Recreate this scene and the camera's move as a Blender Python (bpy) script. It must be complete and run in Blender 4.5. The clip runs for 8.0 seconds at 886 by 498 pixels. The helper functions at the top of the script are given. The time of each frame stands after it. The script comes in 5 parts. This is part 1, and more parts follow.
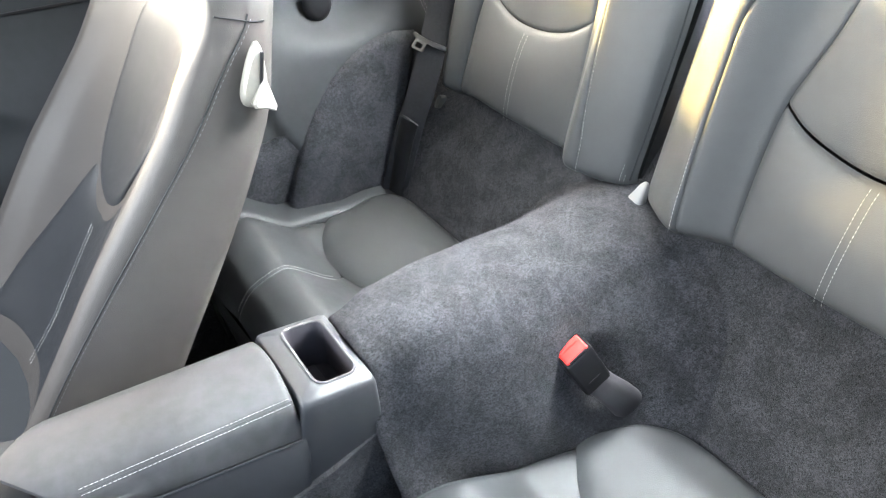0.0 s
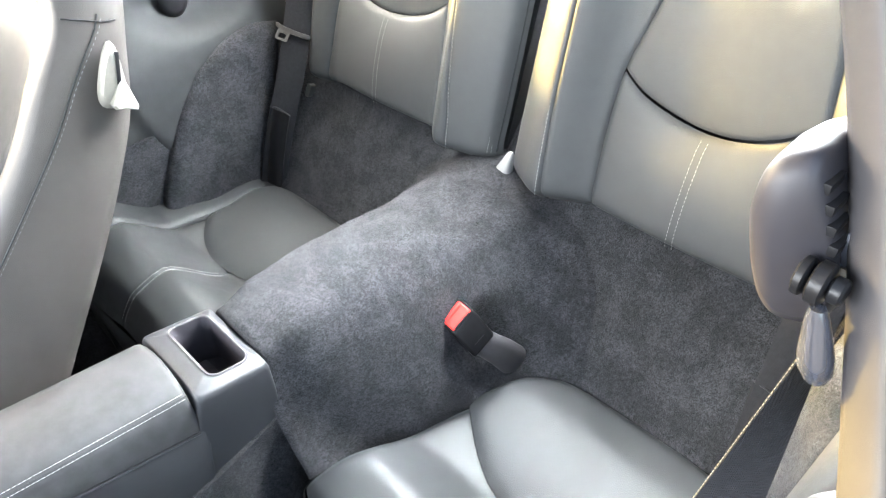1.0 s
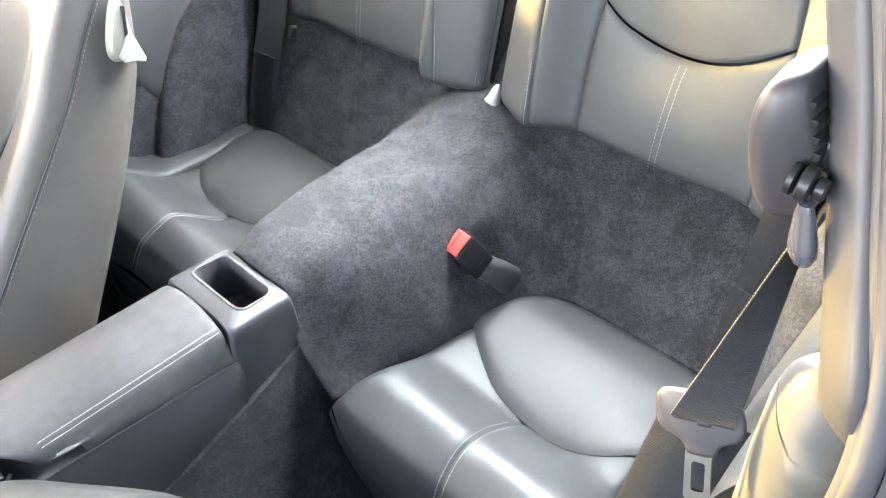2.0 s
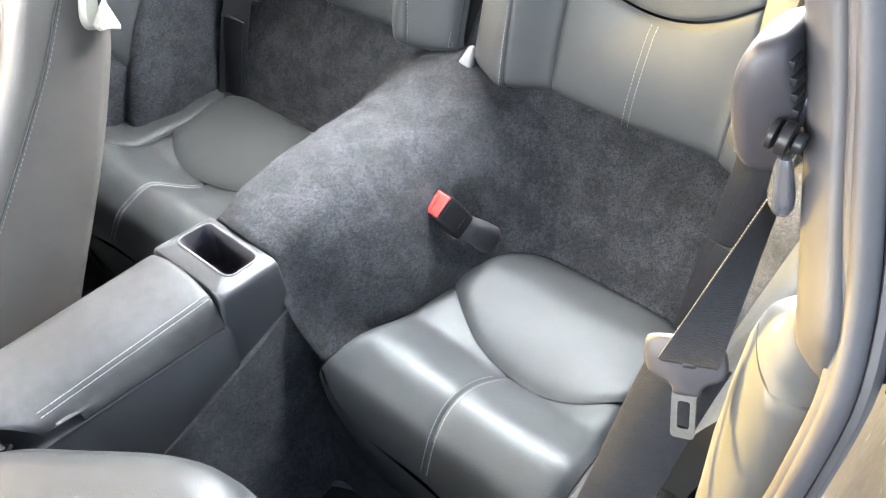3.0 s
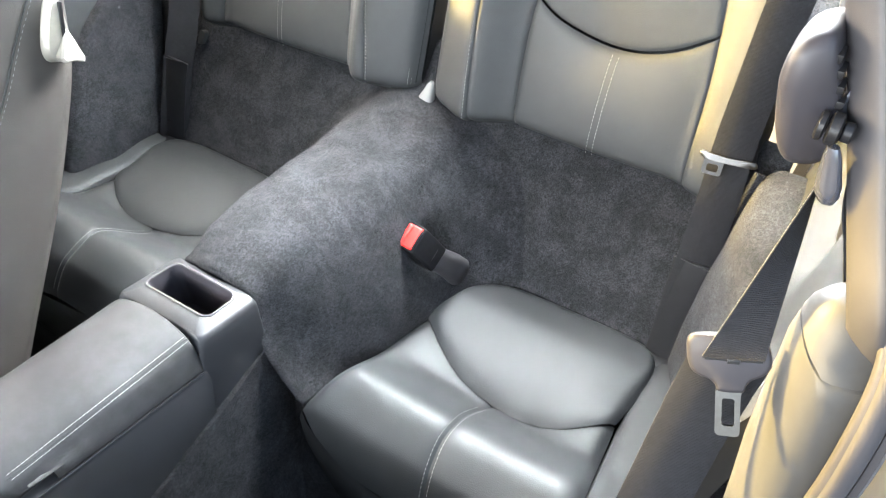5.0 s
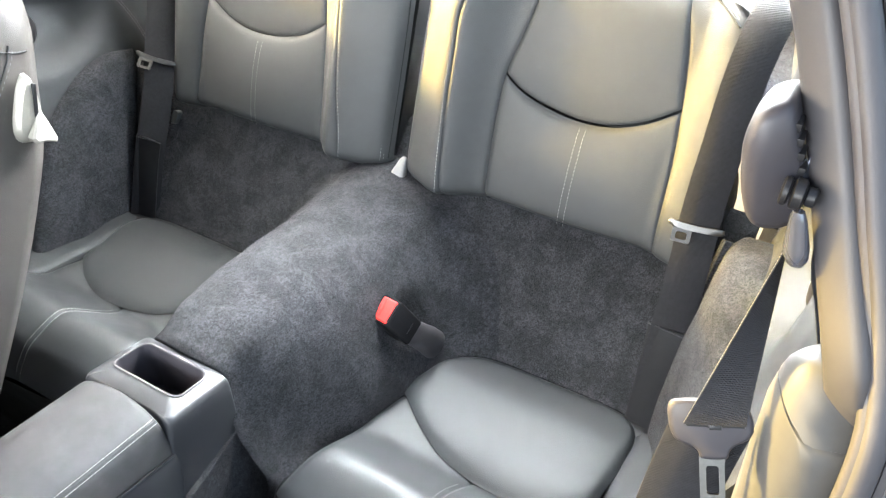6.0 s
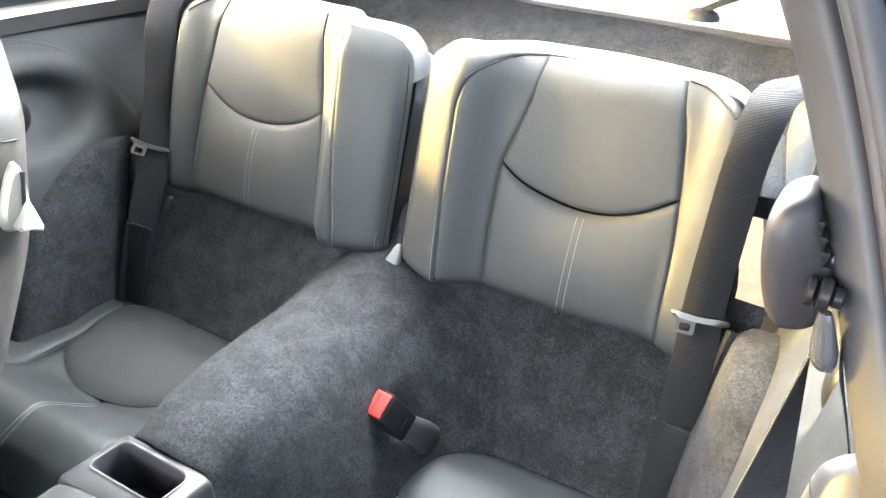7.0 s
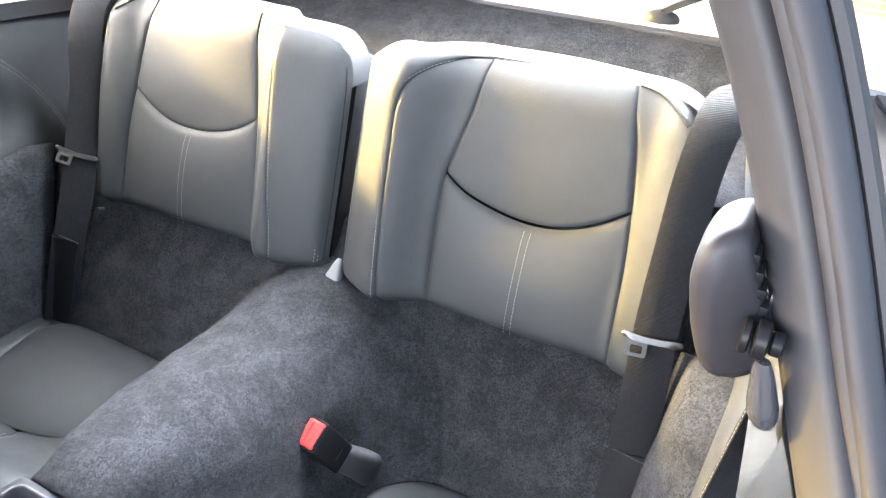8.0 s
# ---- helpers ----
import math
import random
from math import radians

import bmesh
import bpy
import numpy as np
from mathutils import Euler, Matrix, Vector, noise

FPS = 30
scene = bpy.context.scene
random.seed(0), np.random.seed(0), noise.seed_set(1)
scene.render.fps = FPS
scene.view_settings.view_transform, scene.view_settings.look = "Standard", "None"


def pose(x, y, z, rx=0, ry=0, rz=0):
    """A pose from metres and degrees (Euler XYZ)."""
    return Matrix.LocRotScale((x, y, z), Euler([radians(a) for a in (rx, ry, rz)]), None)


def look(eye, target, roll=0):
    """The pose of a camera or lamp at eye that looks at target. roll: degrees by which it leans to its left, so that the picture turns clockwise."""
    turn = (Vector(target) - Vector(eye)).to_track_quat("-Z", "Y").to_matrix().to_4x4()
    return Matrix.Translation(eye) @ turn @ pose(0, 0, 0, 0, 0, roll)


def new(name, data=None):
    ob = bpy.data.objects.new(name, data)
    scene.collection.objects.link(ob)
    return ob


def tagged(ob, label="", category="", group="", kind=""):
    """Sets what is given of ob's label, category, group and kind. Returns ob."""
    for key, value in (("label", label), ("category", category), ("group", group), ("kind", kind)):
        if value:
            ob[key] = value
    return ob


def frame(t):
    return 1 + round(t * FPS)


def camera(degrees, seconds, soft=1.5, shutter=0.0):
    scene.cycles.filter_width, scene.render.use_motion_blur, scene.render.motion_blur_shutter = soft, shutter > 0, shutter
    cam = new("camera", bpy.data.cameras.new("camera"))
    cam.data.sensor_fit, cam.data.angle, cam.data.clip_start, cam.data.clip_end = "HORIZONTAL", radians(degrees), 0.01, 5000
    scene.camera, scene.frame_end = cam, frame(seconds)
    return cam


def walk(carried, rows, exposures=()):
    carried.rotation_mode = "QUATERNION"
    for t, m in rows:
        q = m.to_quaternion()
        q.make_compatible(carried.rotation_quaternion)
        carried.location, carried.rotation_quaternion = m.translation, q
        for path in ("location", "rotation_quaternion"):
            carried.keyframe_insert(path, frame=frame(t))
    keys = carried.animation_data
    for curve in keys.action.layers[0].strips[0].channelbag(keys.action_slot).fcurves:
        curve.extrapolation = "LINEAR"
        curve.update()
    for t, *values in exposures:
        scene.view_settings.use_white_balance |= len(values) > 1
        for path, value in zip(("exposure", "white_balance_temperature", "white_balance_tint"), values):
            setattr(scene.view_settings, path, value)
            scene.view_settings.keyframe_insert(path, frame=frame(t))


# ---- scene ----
cam = camera(63.62, 8.0, soft=1.2)
# seconds, eye in metres, turn in degrees; x across the car, y to its rear, z up
ROWS = [
    (0, 0.5209, -0.6125, 1.1424, 51.80, 3.38, 56.04),
    (0.5, 0.5372, -0.6100, 1.1555, 51.05, 3.19, 49.40),
    (1, 0.5575, -0.6184, 1.1545, 50.16, 2.62, 45.84),
    (1.5, 0.5555, -0.6479, 1.1726, 47.66, 3.08, 43.60),
    (2, 0.5612, -0.6789, 1.1897, 44.76, 3.28, 41.69),
    (3.5, 0.5433, -0.7091, 1.2039, 40.95, 1.84, 37.13),
    (4, 0.5211, -0.7265, 1.1960, 41.77, 0.73, 35.43),
    (5.5, 0.4941, -0.7643, 1.1787, 48.26, -1.21, 30.34),
    (6, 0.4947, -0.7609, 1.1789, 51.57, -1.39, 29.35),
    (6.5, 0.4905, -0.7559, 1.1781, 55.56, -1.27, 28.88),
    (7, 0.4752, -0.7440, 1.1736, 58.11, -1.95, 28.68),
    (7.5, 0.4690, -0.7173, 1.1627, 57.96, -2.36, 28.25),
    (8, 0.4898, -0.6685, 1.1565, 58.43, -2.55, 27.09),
]
walk(cam, [(t, pose(*row)) for t, *row in ROWS], [(0.0, 4.10, 6500, 10), (1.2, 4.22, 6500, 10), (2.2, 4.20, 6500, 10), (4.5, 4.03, 6550, 10), (6.0, 3.87, 6550, 10), (7.0, 3.73, 6450, 10), (8.0, 3.67, 6150, 14)])

# ---- light ----
SUN_EL, SUN_AZ = 13.0, 6.0          # height over the horizon; turn from straight across towards the nose of the car
world = bpy.data.worlds.new("sky")
scene.world = world
world.use_nodes = True
wn = world.node_tree.nodes
sky = wn.new("ShaderNodeTexSky")
sky.sky_type, sky.sun_disc = "NISHITA", False
sky.sun_elevation, sky.sun_rotation = radians(SUN_EL), radians(270 - SUN_AZ)
sky.dust_density = 5.0
wn["Background"].inputs["Strength"].default_value = 0.11
world.node_tree.links.new(sky.outputs["Color"], wn["Background"].inputs["Color"])


def lamp(name, kind, energy, colour, m, **more):
    data = bpy.data.lights.new(name, kind)
    data.energy, data.color = energy, colour
    if kind == "AREA":
        data.shape, data.size, data.size_y = "RECTANGLE", more["size"], more["size_y"]
        data.spread = more.get("spread", radians(180))
    else:
        data.angle = more["angle"]
    ob = new(name, data)
    ob.matrix_world = m
    return ob


def beam(az, el):
    a, e = radians(az), radians(el)
    return Vector((math.cos(a) * math.cos(e), math.sin(a) * math.cos(e), -math.sin(e)))


lamp("sun", "SUN", 2.8, (1.0, 0.70, 0.15), look((0, 0, 0), beam(SUN_AZ, SUN_EL)), angle=radians(3.5))
# daylight standing in the openings
lamp("daylight_windscreen", "AREA", 4.3, (0.90, 0.95, 1.0), look((0.0, -1.50, 1.22), (0.0, 0.0, 0.72)), size=1.1, size_y=0.36)
lamp("daylight_passenger_window", "AREA", 0.85, (1.0, 0.92, 0.78), look((-0.63, -0.72, 1.08), (0.30, 0.05, 0.78)), size=0.70, size_y=0.28, spread=radians(95))
lamp("daylight_quarter_window", "AREA", 0.8, (1.0, 0.94, 0.84), look((-0.60, 0.05, 1.04), (0.3, -0.10, 0.80)), size=0.46, size_y=0.24, spread=radians(150))
lamp("daylight_driver_door", "AREA", 0.35, (0.90, 0.95, 1.0), look((1.05, -1.0, 1.45), (0.0, -0.15, 0.5)), size=1.0, size_y=0.9)
lamp("daylight_rear_window", "AREA", 5.4, (0.92, 0.96, 1.0), look((0.06, 0.31, 1.27), (0.20, -0.45, 0.62)), size=0.60, size_y=0.42, spread=radians(130))

# ---- materials ----


def material(name, base, rough, metal=0.0, spread=0.15, scale=30.0, fine=None, bump=0.0, bump_scale=600.0, bump_kind="NOISE", bump_dist=0.001,
             sheen=0.0, coat=0.0, spec=0.5, stain=0.0, stain_scale=9.0, rough_detail=False):
    """A surface: a base colour that varies at two sizes, its gloss, and a fine relief."""
    m = bpy.data.materials.new(name)
    m.use_nodes = True
    t, links = m.node_tree, m.node_tree.links
    p = t.nodes["Principled BSDF"]
    p.inputs["Roughness"].default_value, p.inputs["Metallic"].default_value = rough, metal
    p.inputs["Specular IOR Level"].default_value = spec
    if sheen:
        p.inputs["Sheen Weight"].default_value, p.inputs["Sheen Roughness"].default_value = sheen, 0.45
    if coat:
        p.inputs["Coat Weight"].default_value, p.inputs["Coat Roughness"].default_value = coat, 0.25
    place = t.nodes.new("ShaderNodeNewGeometry")

    def tex(size, detail=4.0, roughness=0.55):
        n = t.nodes.new("ShaderNodeTexNoise")
        n.inputs["Scale"].default_value, n.inputs["Detail"].default_value, n.inputs["Roughness"].default_value = size, detail, roughness
        links.new(place.outputs["Position"], n.inputs["Vector"])
        return n

    def maths(op, a, b):
        n = t.nodes.new("ShaderNodeMath")
        n.operation = op
        for k, v in enumerate((a, b)):
            if isinstance(v, (int, float)):
                n.inputs[k].default_value = v
            else:
                links.new(v, n.inputs[k])
        return n.outputs[0]

    big, small = tex(stain_scale, 3.0), tex(scale, 5.0)
    ramp_a, ramp_b = t.nodes.new("ShaderNodeMapRange"), t.nodes.new("ShaderNodeMapRange")
    for r, src, amount in ((ramp_a, big, stain), (ramp_b, small, spread)):
        lo = 0.40 if bump_kind == "TUFT" else 0.32
        r.inputs["From Min"].default_value, r.inputs["From Max"].default_value = lo, 1 - lo
        r.inputs["To Min"].default_value, r.inputs["To Max"].default_value = 1 - amount, 1 + amount
        links.new(src.outputs["Fac"], r.inputs["Value"])
    k = maths("MULTIPLY", ramp_a.outputs["Result"], ramp_b.outputs["Result"])
    if bump_kind == "TUFT":
        cell = t.nodes.new("ShaderNodeTexVoronoi")
        cell.inputs["Scale"].default_value, cell.inputs["Randomness"].default_value = bump_scale, 0.9
        links.new(place.outputs["Position"], cell.inputs["Vector"])
        shade = t.nodes.new("ShaderNodeMapRange")
        shade.inputs["To Min"].default_value, shade.inputs["To Max"].default_value = 0.20, 2.35
        links.new(cell.outputs["Color"], shade.inputs["Value"])
        k = maths("MULTIPLY", k, shade.outputs["Result"])
    mix = t.nodes.new("ShaderNodeVectorMath")
    mix.operation = "SCALE"
    mix.inputs[0].default_value = base
    links.new(k, mix.inputs["Scale"])
    links.new(mix.outputs["Vector"], p.inputs["Base Color"])
    rr = t.nodes.new("ShaderNodeMapRange")
    rr.inputs["To Min"].default_value, rr.inputs["To Max"].default_value = max(0.02, rough - 0.07), min(1.0, rough + 0.07)
    links.new(small.outputs["Fac"], rr.inputs["Value"])
    links.new(rr.outputs["Result"], p.inputs["Roughness"])
    if bump:
        if bump_kind == "TUFT":
            h = maths("SUBTRACT", tex(bump_scale * 1.5, 5.0, 0.75).outputs["Fac"], maths("MULTIPLY", cell.outputs["Distance"], 0.55))
        elif bump_kind == "VORONOI":
            n = t.nodes.new("ShaderNodeTexVoronoi")
            n.inputs["Scale"].default_value = bump_scale
            links.new(place.outputs["Position"], n.inputs["Vector"])
            h = n.outputs["Distance"]
        elif bump_kind == "WEAVE":
            n = t.nodes.new("ShaderNodeTexWave")
            n.wave_type, n.bands_direction = "BANDS", "Z"
            n.inputs["Scale"].default_value, n.inputs["Distortion"].default_value = bump_scale, 0.25
            links.new(place.outputs["Position"], n.inputs["Vector"])
            n2 = t.nodes.new("ShaderNodeTexWave")
            n2.wave_type, n2.bands_direction = "BANDS", "X"
            n2.inputs["Scale"].default_value, n2.inputs["Distortion"].default_value = bump_scale * 1.7, 0.25
            links.new(place.outputs["Position"], n2.inputs["Vector"])
            h = maths("MULTIPLY", n.outputs["Fac"], n2.outputs["Fac"])
        else:
            h = tex(bump_scale, 8.0 if rough_detail else 3.0, 0.8 if rough_detail else 0.6).outputs["Fac"]
        if fine:
            h = maths("ADD", h, maths("MULTIPLY", tex(fine, 4.0, 0.6).outputs["Fac"], 1.5))
        b = t.nodes.new("ShaderNodeBump")
        b.inputs["Strength"].default_value, b.inputs["Distance"].default_value = bump, bump_dist
        links.new(h, b.inputs["Height"])
        links.new(b.outputs["Normal"], p.inputs["Normal"])
    return m


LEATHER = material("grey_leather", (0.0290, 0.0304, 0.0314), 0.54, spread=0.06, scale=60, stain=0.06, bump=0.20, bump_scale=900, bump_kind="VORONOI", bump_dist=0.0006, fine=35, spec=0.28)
# brown tint: light bounced off the sunlit pillar, put into the leather's colour
WARM_LIT_SEAT = material("warm_lit_seat_leather", (0.0325, 0.0290, 0.0268), 0.50, spread=0.06, scale=60, stain=0.06, bump=0.20, bump_scale=900, bump_kind="VORONOI", bump_dist=0.0006, fine=35, spec=0.25)
SEAT_INSERT = material("front_seat_insert_leather", (0.0120, 0.0126, 0.0140), 0.50, spread=0.06, scale=60, stain=0.06, bump=0.20, bump_scale=900, bump_kind="VORONOI", bump_dist=0.0006, fine=35, spec=0.25)
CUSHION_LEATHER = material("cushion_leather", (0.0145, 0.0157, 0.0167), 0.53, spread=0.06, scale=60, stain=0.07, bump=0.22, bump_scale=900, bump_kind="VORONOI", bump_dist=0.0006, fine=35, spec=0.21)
LEATHER_DARK = material("black_leather", (0.0165, 0.0172, 0.0180), 0.58, spread=0.08, scale=60, stain=0.08, bump=0.22, bump_scale=900, bump_kind="VORONOI", bump_dist=0.0006, fine=30, spec=0.12)
CARPET = material("charcoal_carpet", (0.0176, 0.0179, 0.0207), 0.95, spread=0.20, scale=170, stain=0.27, stain_scale=30, bump=1.0, bump_scale=820, bump_kind="TUFT", bump_dist=0.0048, fine=60, sheen=0.045, spec=0.04)
SUEDE = material("soft_touch_lid", (0.0185, 0.0186, 0.0196), 0.62, spread=0.18, scale=70, stain=0.20, bump=0.25, bump_scale=1400, bump_dist=0.0005, spec=0.15)
PLASTIC = material("grey_plastic", (0.0172, 0.0178, 0.0198), 0.45, spread=0.05, scale=120, stain=0.05, bump=0.12, bump_scale=1600, bump_dist=0.0004, spec=0.28)
PILLAR = material("pillar_plastic", (0.031, 0.0296, 0.0318), 0.50, spread=0.05, scale=80, stain=0.06, bump=0.15, bump_scale=1500, bump_dist=0.0004, spec=0.28)
TRIM = material("pillar_cover_plastic", (0.042, 0.0415, 0.0405), 0.5, spread=0.05, scale=120, stain=0.05, bump=0.12, bump_scale=1600, bump_dist=0.0004, spec=0.25)
DARK = material("dark_grey_plastic", (0.022, 0.0205, 0.024), 0.48, spread=0.05, scale=80, stain=0.06, bump=0.12, bump_scale=1500, bump_dist=0.0004, spec=0.28)
BUCKLE = material("matt_black_plastic", (0.004, 0.004, 0.0045), 0.45, spread=0.08, scale=90, spec=0.08)
BLACK = material("black_plastic", (0.009, 0.009, 0.010), 0.38, spread=0.08, scale=90, bump=0.08, bump_scale=1500, bump_dist=0.0003, spec=0.2)
RUBBER = material("rubber_seal", (0.026, 0.0245, 0.0280), 0.6, spread=0.1, scale=60, stain=0.1, bump=0.15, bump_scale=500, bump_dist=0.0006)
WEBBING = material("belt_webbing", (0.0210, 0.0211, 0.0234), 0.7, spread=0.12, scale=200, stain=0.10, bump=1.0, bump_scale=250, bump_kind="WEAVE", bump_dist=0.0007, spec=0.06)
RED = material("red_plastic", (0.72, 0.022, 0.018), 0.42, spread=0.05, scale=90, spec=0.22)
STEEL = material("brushed_steel", (0.100, 0.099, 0.097), 0.38, metal=1.0, spread=0.08, scale=300)
SATIN = material("satin_trim", (0.21, 0.20, 0.175), 0.40, metal=0.55, spread=0.05, scale=150)
GLOSS = material("dark_gloss_metal", (0.11, 0.115, 0.14), 0.16, metal=0.7, spread=0.05, scale=150)
PALE = material("pale_grey_plastic", (0.14, 0.14, 0.137), 0.5, spread=0.05, scale=90, stain=0.06, bump=0.1, bump_scale=1500, bump_dist=0.0003, spec=0.25)
THREAD = material("pale_thread", (0.23, 0.23, 0.222), 0.7, spread=0.15, scale=500)
# belt edge coloured pale as if the sun caught it
SELVEDGE = material("sunlit_belt_edge", (0.13, 0.113, 0.090), 0.7, spread=0.2, scale=500)
DARK_THREAD = material("dark_thread", (0.10, 0.10, 0.11), 0.7, spread=0.15, scale=500)
LINER = material("headliner", (0.16, 0.16, 0.165), 0.9, spread=0.12, scale=300, bump=0.4, bump_scale=900)
PAINT = material("body_paint", (0.78, 0.78, 0.76), 0.25, metal=0.0, spread=0.03, scale=40, coat=0.8)
PAVING = material("ground", (0.17, 0.165, 0.165), 0.9, spread=0.2, scale=18, stain=0.15, stain_scale=0.8, bump=0.3, bump_scale=60, bump_dist=0.004)


def glass_material():
    m = bpy.data.materials.new("window_glass")
    m.use_nodes = True
    p = m.node_tree.nodes["Principled BSDF"]
    p.inputs["Base Color"].default_value = (0.96, 0.98, 0.97, 1)
    p.inputs["Roughness"].default_value, p.inputs["Transmission Weight"].default_value, p.inputs["IOR"].default_value = 0.0, 1.0, 1.02
    return m


GLASS = glass_material()


def brick_material():
    m = bpy.data.materials.new("brick_wall")
    m.use_nodes = True
    t, links = m.node_tree, m.node_tree.links
    p = t.nodes["Principled BSDF"]
    c = t.nodes.new("ShaderNodeTexCoord")
    turn = t.nodes.new("ShaderNodeMapping")
    turn.inputs["Rotation"].default_value = (radians(90), 0, 0)
    b = t.nodes.new("ShaderNodeTexBrick")
    b.inputs["Color1"].default_value, b.inputs["Color2"].default_value, b.inputs["Mortar"].default_value = (0.50, 0.34, 0.26, 1), (0.60, 0.46, 0.36, 1), (0.62, 0.60, 0.55, 1)
    b.inputs["Scale"].default_value, b.inputs["Brick Width"].default_value, b.inputs["Row Height"].default_value, b.inputs["Mortar Size"].default_value = 1.0, 0.225, 0.075, 0.008
    links.new(c.outputs["Object"], turn.inputs["Vector"])
    links.new(turn.outputs["Vector"], b.inputs["Vector"])
    links.new(b.outputs["Color"], p.inputs["Base Color"])
    p.inputs["Roughness"].default_value = 0.9
    return m


BRICK = brick_material()

# ---- building helpers ----


def thing(name, label, category, group="", kind="", at=(0, 0, 0)):
    ob = new(name)
    ob.empty_display_size = 0.05
    ob.location = at
    return tagged(ob, label, category, group, kind)


def mesh_of(name, bm, mat, angle=40):
    bmesh.ops.recalc_face_normals(bm, faces=bm.faces)
    me = bpy.data.meshes.new(name)
    bm.to_mesh(me)
    bm.free()
    me.materials.append(mat)
    me.shade_smooth()
    me.set_sharp_from_angle(angle=radians(angle))
    return me


def part(name, bm, mat, parent, label="", angle=40, kind=""):
    """One mesh object under a thing or under a part; bm is in the world's metres."""
    up, base = parent, Vector((0, 0, 0))
    while up is not None:
        base += up.location
        up = up.parent
    bmesh.ops.translate(bm, verts=bm.verts, vec=-base)
    ob = new(name, mesh_of(name, bm, mat, angle))
    ob.parent = parent
    return tagged(ob, label, kind=kind)


def solo(name, bm, mat, label, category, group="", kind="", angle=40):
    ob = new(name, mesh_of(name, bm, mat, angle))
    return tagged(ob, label, category, group, kind)


def spline(pts, n, spacing=None):
    """n points along a smooth curve through pts, even in length (or at the given fractions)."""
    p = np.array(pts, float)
    if len(p) > 2:
        q = np.vstack([2 * p[0] - p[1], p, 2 * p[-1] - p[-2]])
        fine = []
        for i in range(1, len(q) - 2):
            for t in np.linspace(0, 1, 24, endpoint=False):
                a, b, c, d = q[i - 1], q[i], q[i + 1], q[i + 2]
                fine.append(0.5 * (2 * b + (c - a) * t + (2 * a - 5 * b + 4 * c - d) * t * t + (3 * b - a - 3 * c + d) * t ** 3))
        p = np.array(fine + [q[-2]])
    run = np.r_[0, np.cumsum(np.linalg.norm(np.diff(p, axis=0), axis=1))]
    s = np.linspace(0, 1, n) if spacing is None else np.asarray(spacing)
    return np.stack([np.interp(s * run[-1], run, p[:, k]) for k in range(p.shape[1])], 1)


def curve(v, xs, ys):
    """A smooth table: Hermite pieces through (xs, ys), held level beyond its ends."""
    i = int(np.clip(np.searchsorted(xs, v) - 1, 0, len(xs) - 2))
    h, d = np.diff(xs), np.diff(ys) / np.diff(xs)
    t = min(1.0, max(0.0, (v - xs[i]) / h[i]))

    def slope(k):
        if k == 0 or k == len(xs) - 1:
            return 0.0
        return 0.0 if d[k - 1] * d[k] <= 0 else 2 * d[k - 1] * d[k] / (d[k - 1] + d[k])

    a, b = slope(i) * h[i], slope(i + 1) * h[i]
    return float(ys[i] + a * t + (3 * (ys[i + 1] - ys[i]) - 2 * a - b) * t * t + (2 * (ys[i] - ys[i + 1]) + a + b) * t ** 3)


def dense(n):
    """n fractions from 0 to 1, closer together at both ends."""
    s = np.linspace(0, 1, n)
    return 0.35 * s + 0.65 * (0.5 - 0.5 * np.cos(np.pi * s))


def coons(bottom, top, left, right, nu, nv):
    """A grid (nv, nu, 2) filled in between four edge curves."""
    U, V = dense(nu), dense(nv)
    b, t, l, r = spline(bottom, nu, U), spline(top, nu, U), spline(left, nv, V), spline(right, nv, V)
    u, v = U[None, :, None], V[:, None, None]
    c = (1 - v) * b[None] + v * t[None] + (1 - u) * l[:, None] + u * r[:, None]
    return c - ((1 - u) * (1 - v) * b[0] + u * (1 - v) * b[-1] + (1 - u) * v * t[0] + u * v * t[-1])


def sunk(g, left=(0.006, 0.008), right=(0.006, 0.008), bottom=(0.006, 0.008), top=(0.006, 0.008), crown=0.0):
    """How far each point of a padded panel sinks: into the seams at its edges, less its crown."""
    du = np.linalg.norm(np.diff(g, axis=1), axis=2)
    dv = np.linalg.norm(np.diff(g, axis=0), axis=2)
    fu = np.concatenate([np.zeros((g.shape[0], 1)), np.cumsum(du, 1)], 1)
    fv = np.concatenate([np.zeros((1, g.shape[1])), np.cumsum(dv, 0)], 0)
    out = np.zeros(g.shape[:2])
    for (deep, wide), d in ((left, fu), (right, fu[:, -1:] - fu), (bottom, fv), (top, fv[-1:] - fv)):
        out += deep * np.exp(-((np.maximum(d, 0) / wide) ** 1.3))
    s, t = fu / np.maximum(fu[:, -1:], 1e-6), fv / np.maximum(fv[-1:], 1e-6)
    return out - crown * (16 * s * (1 - s) * t * (1 - t)) ** 0.8


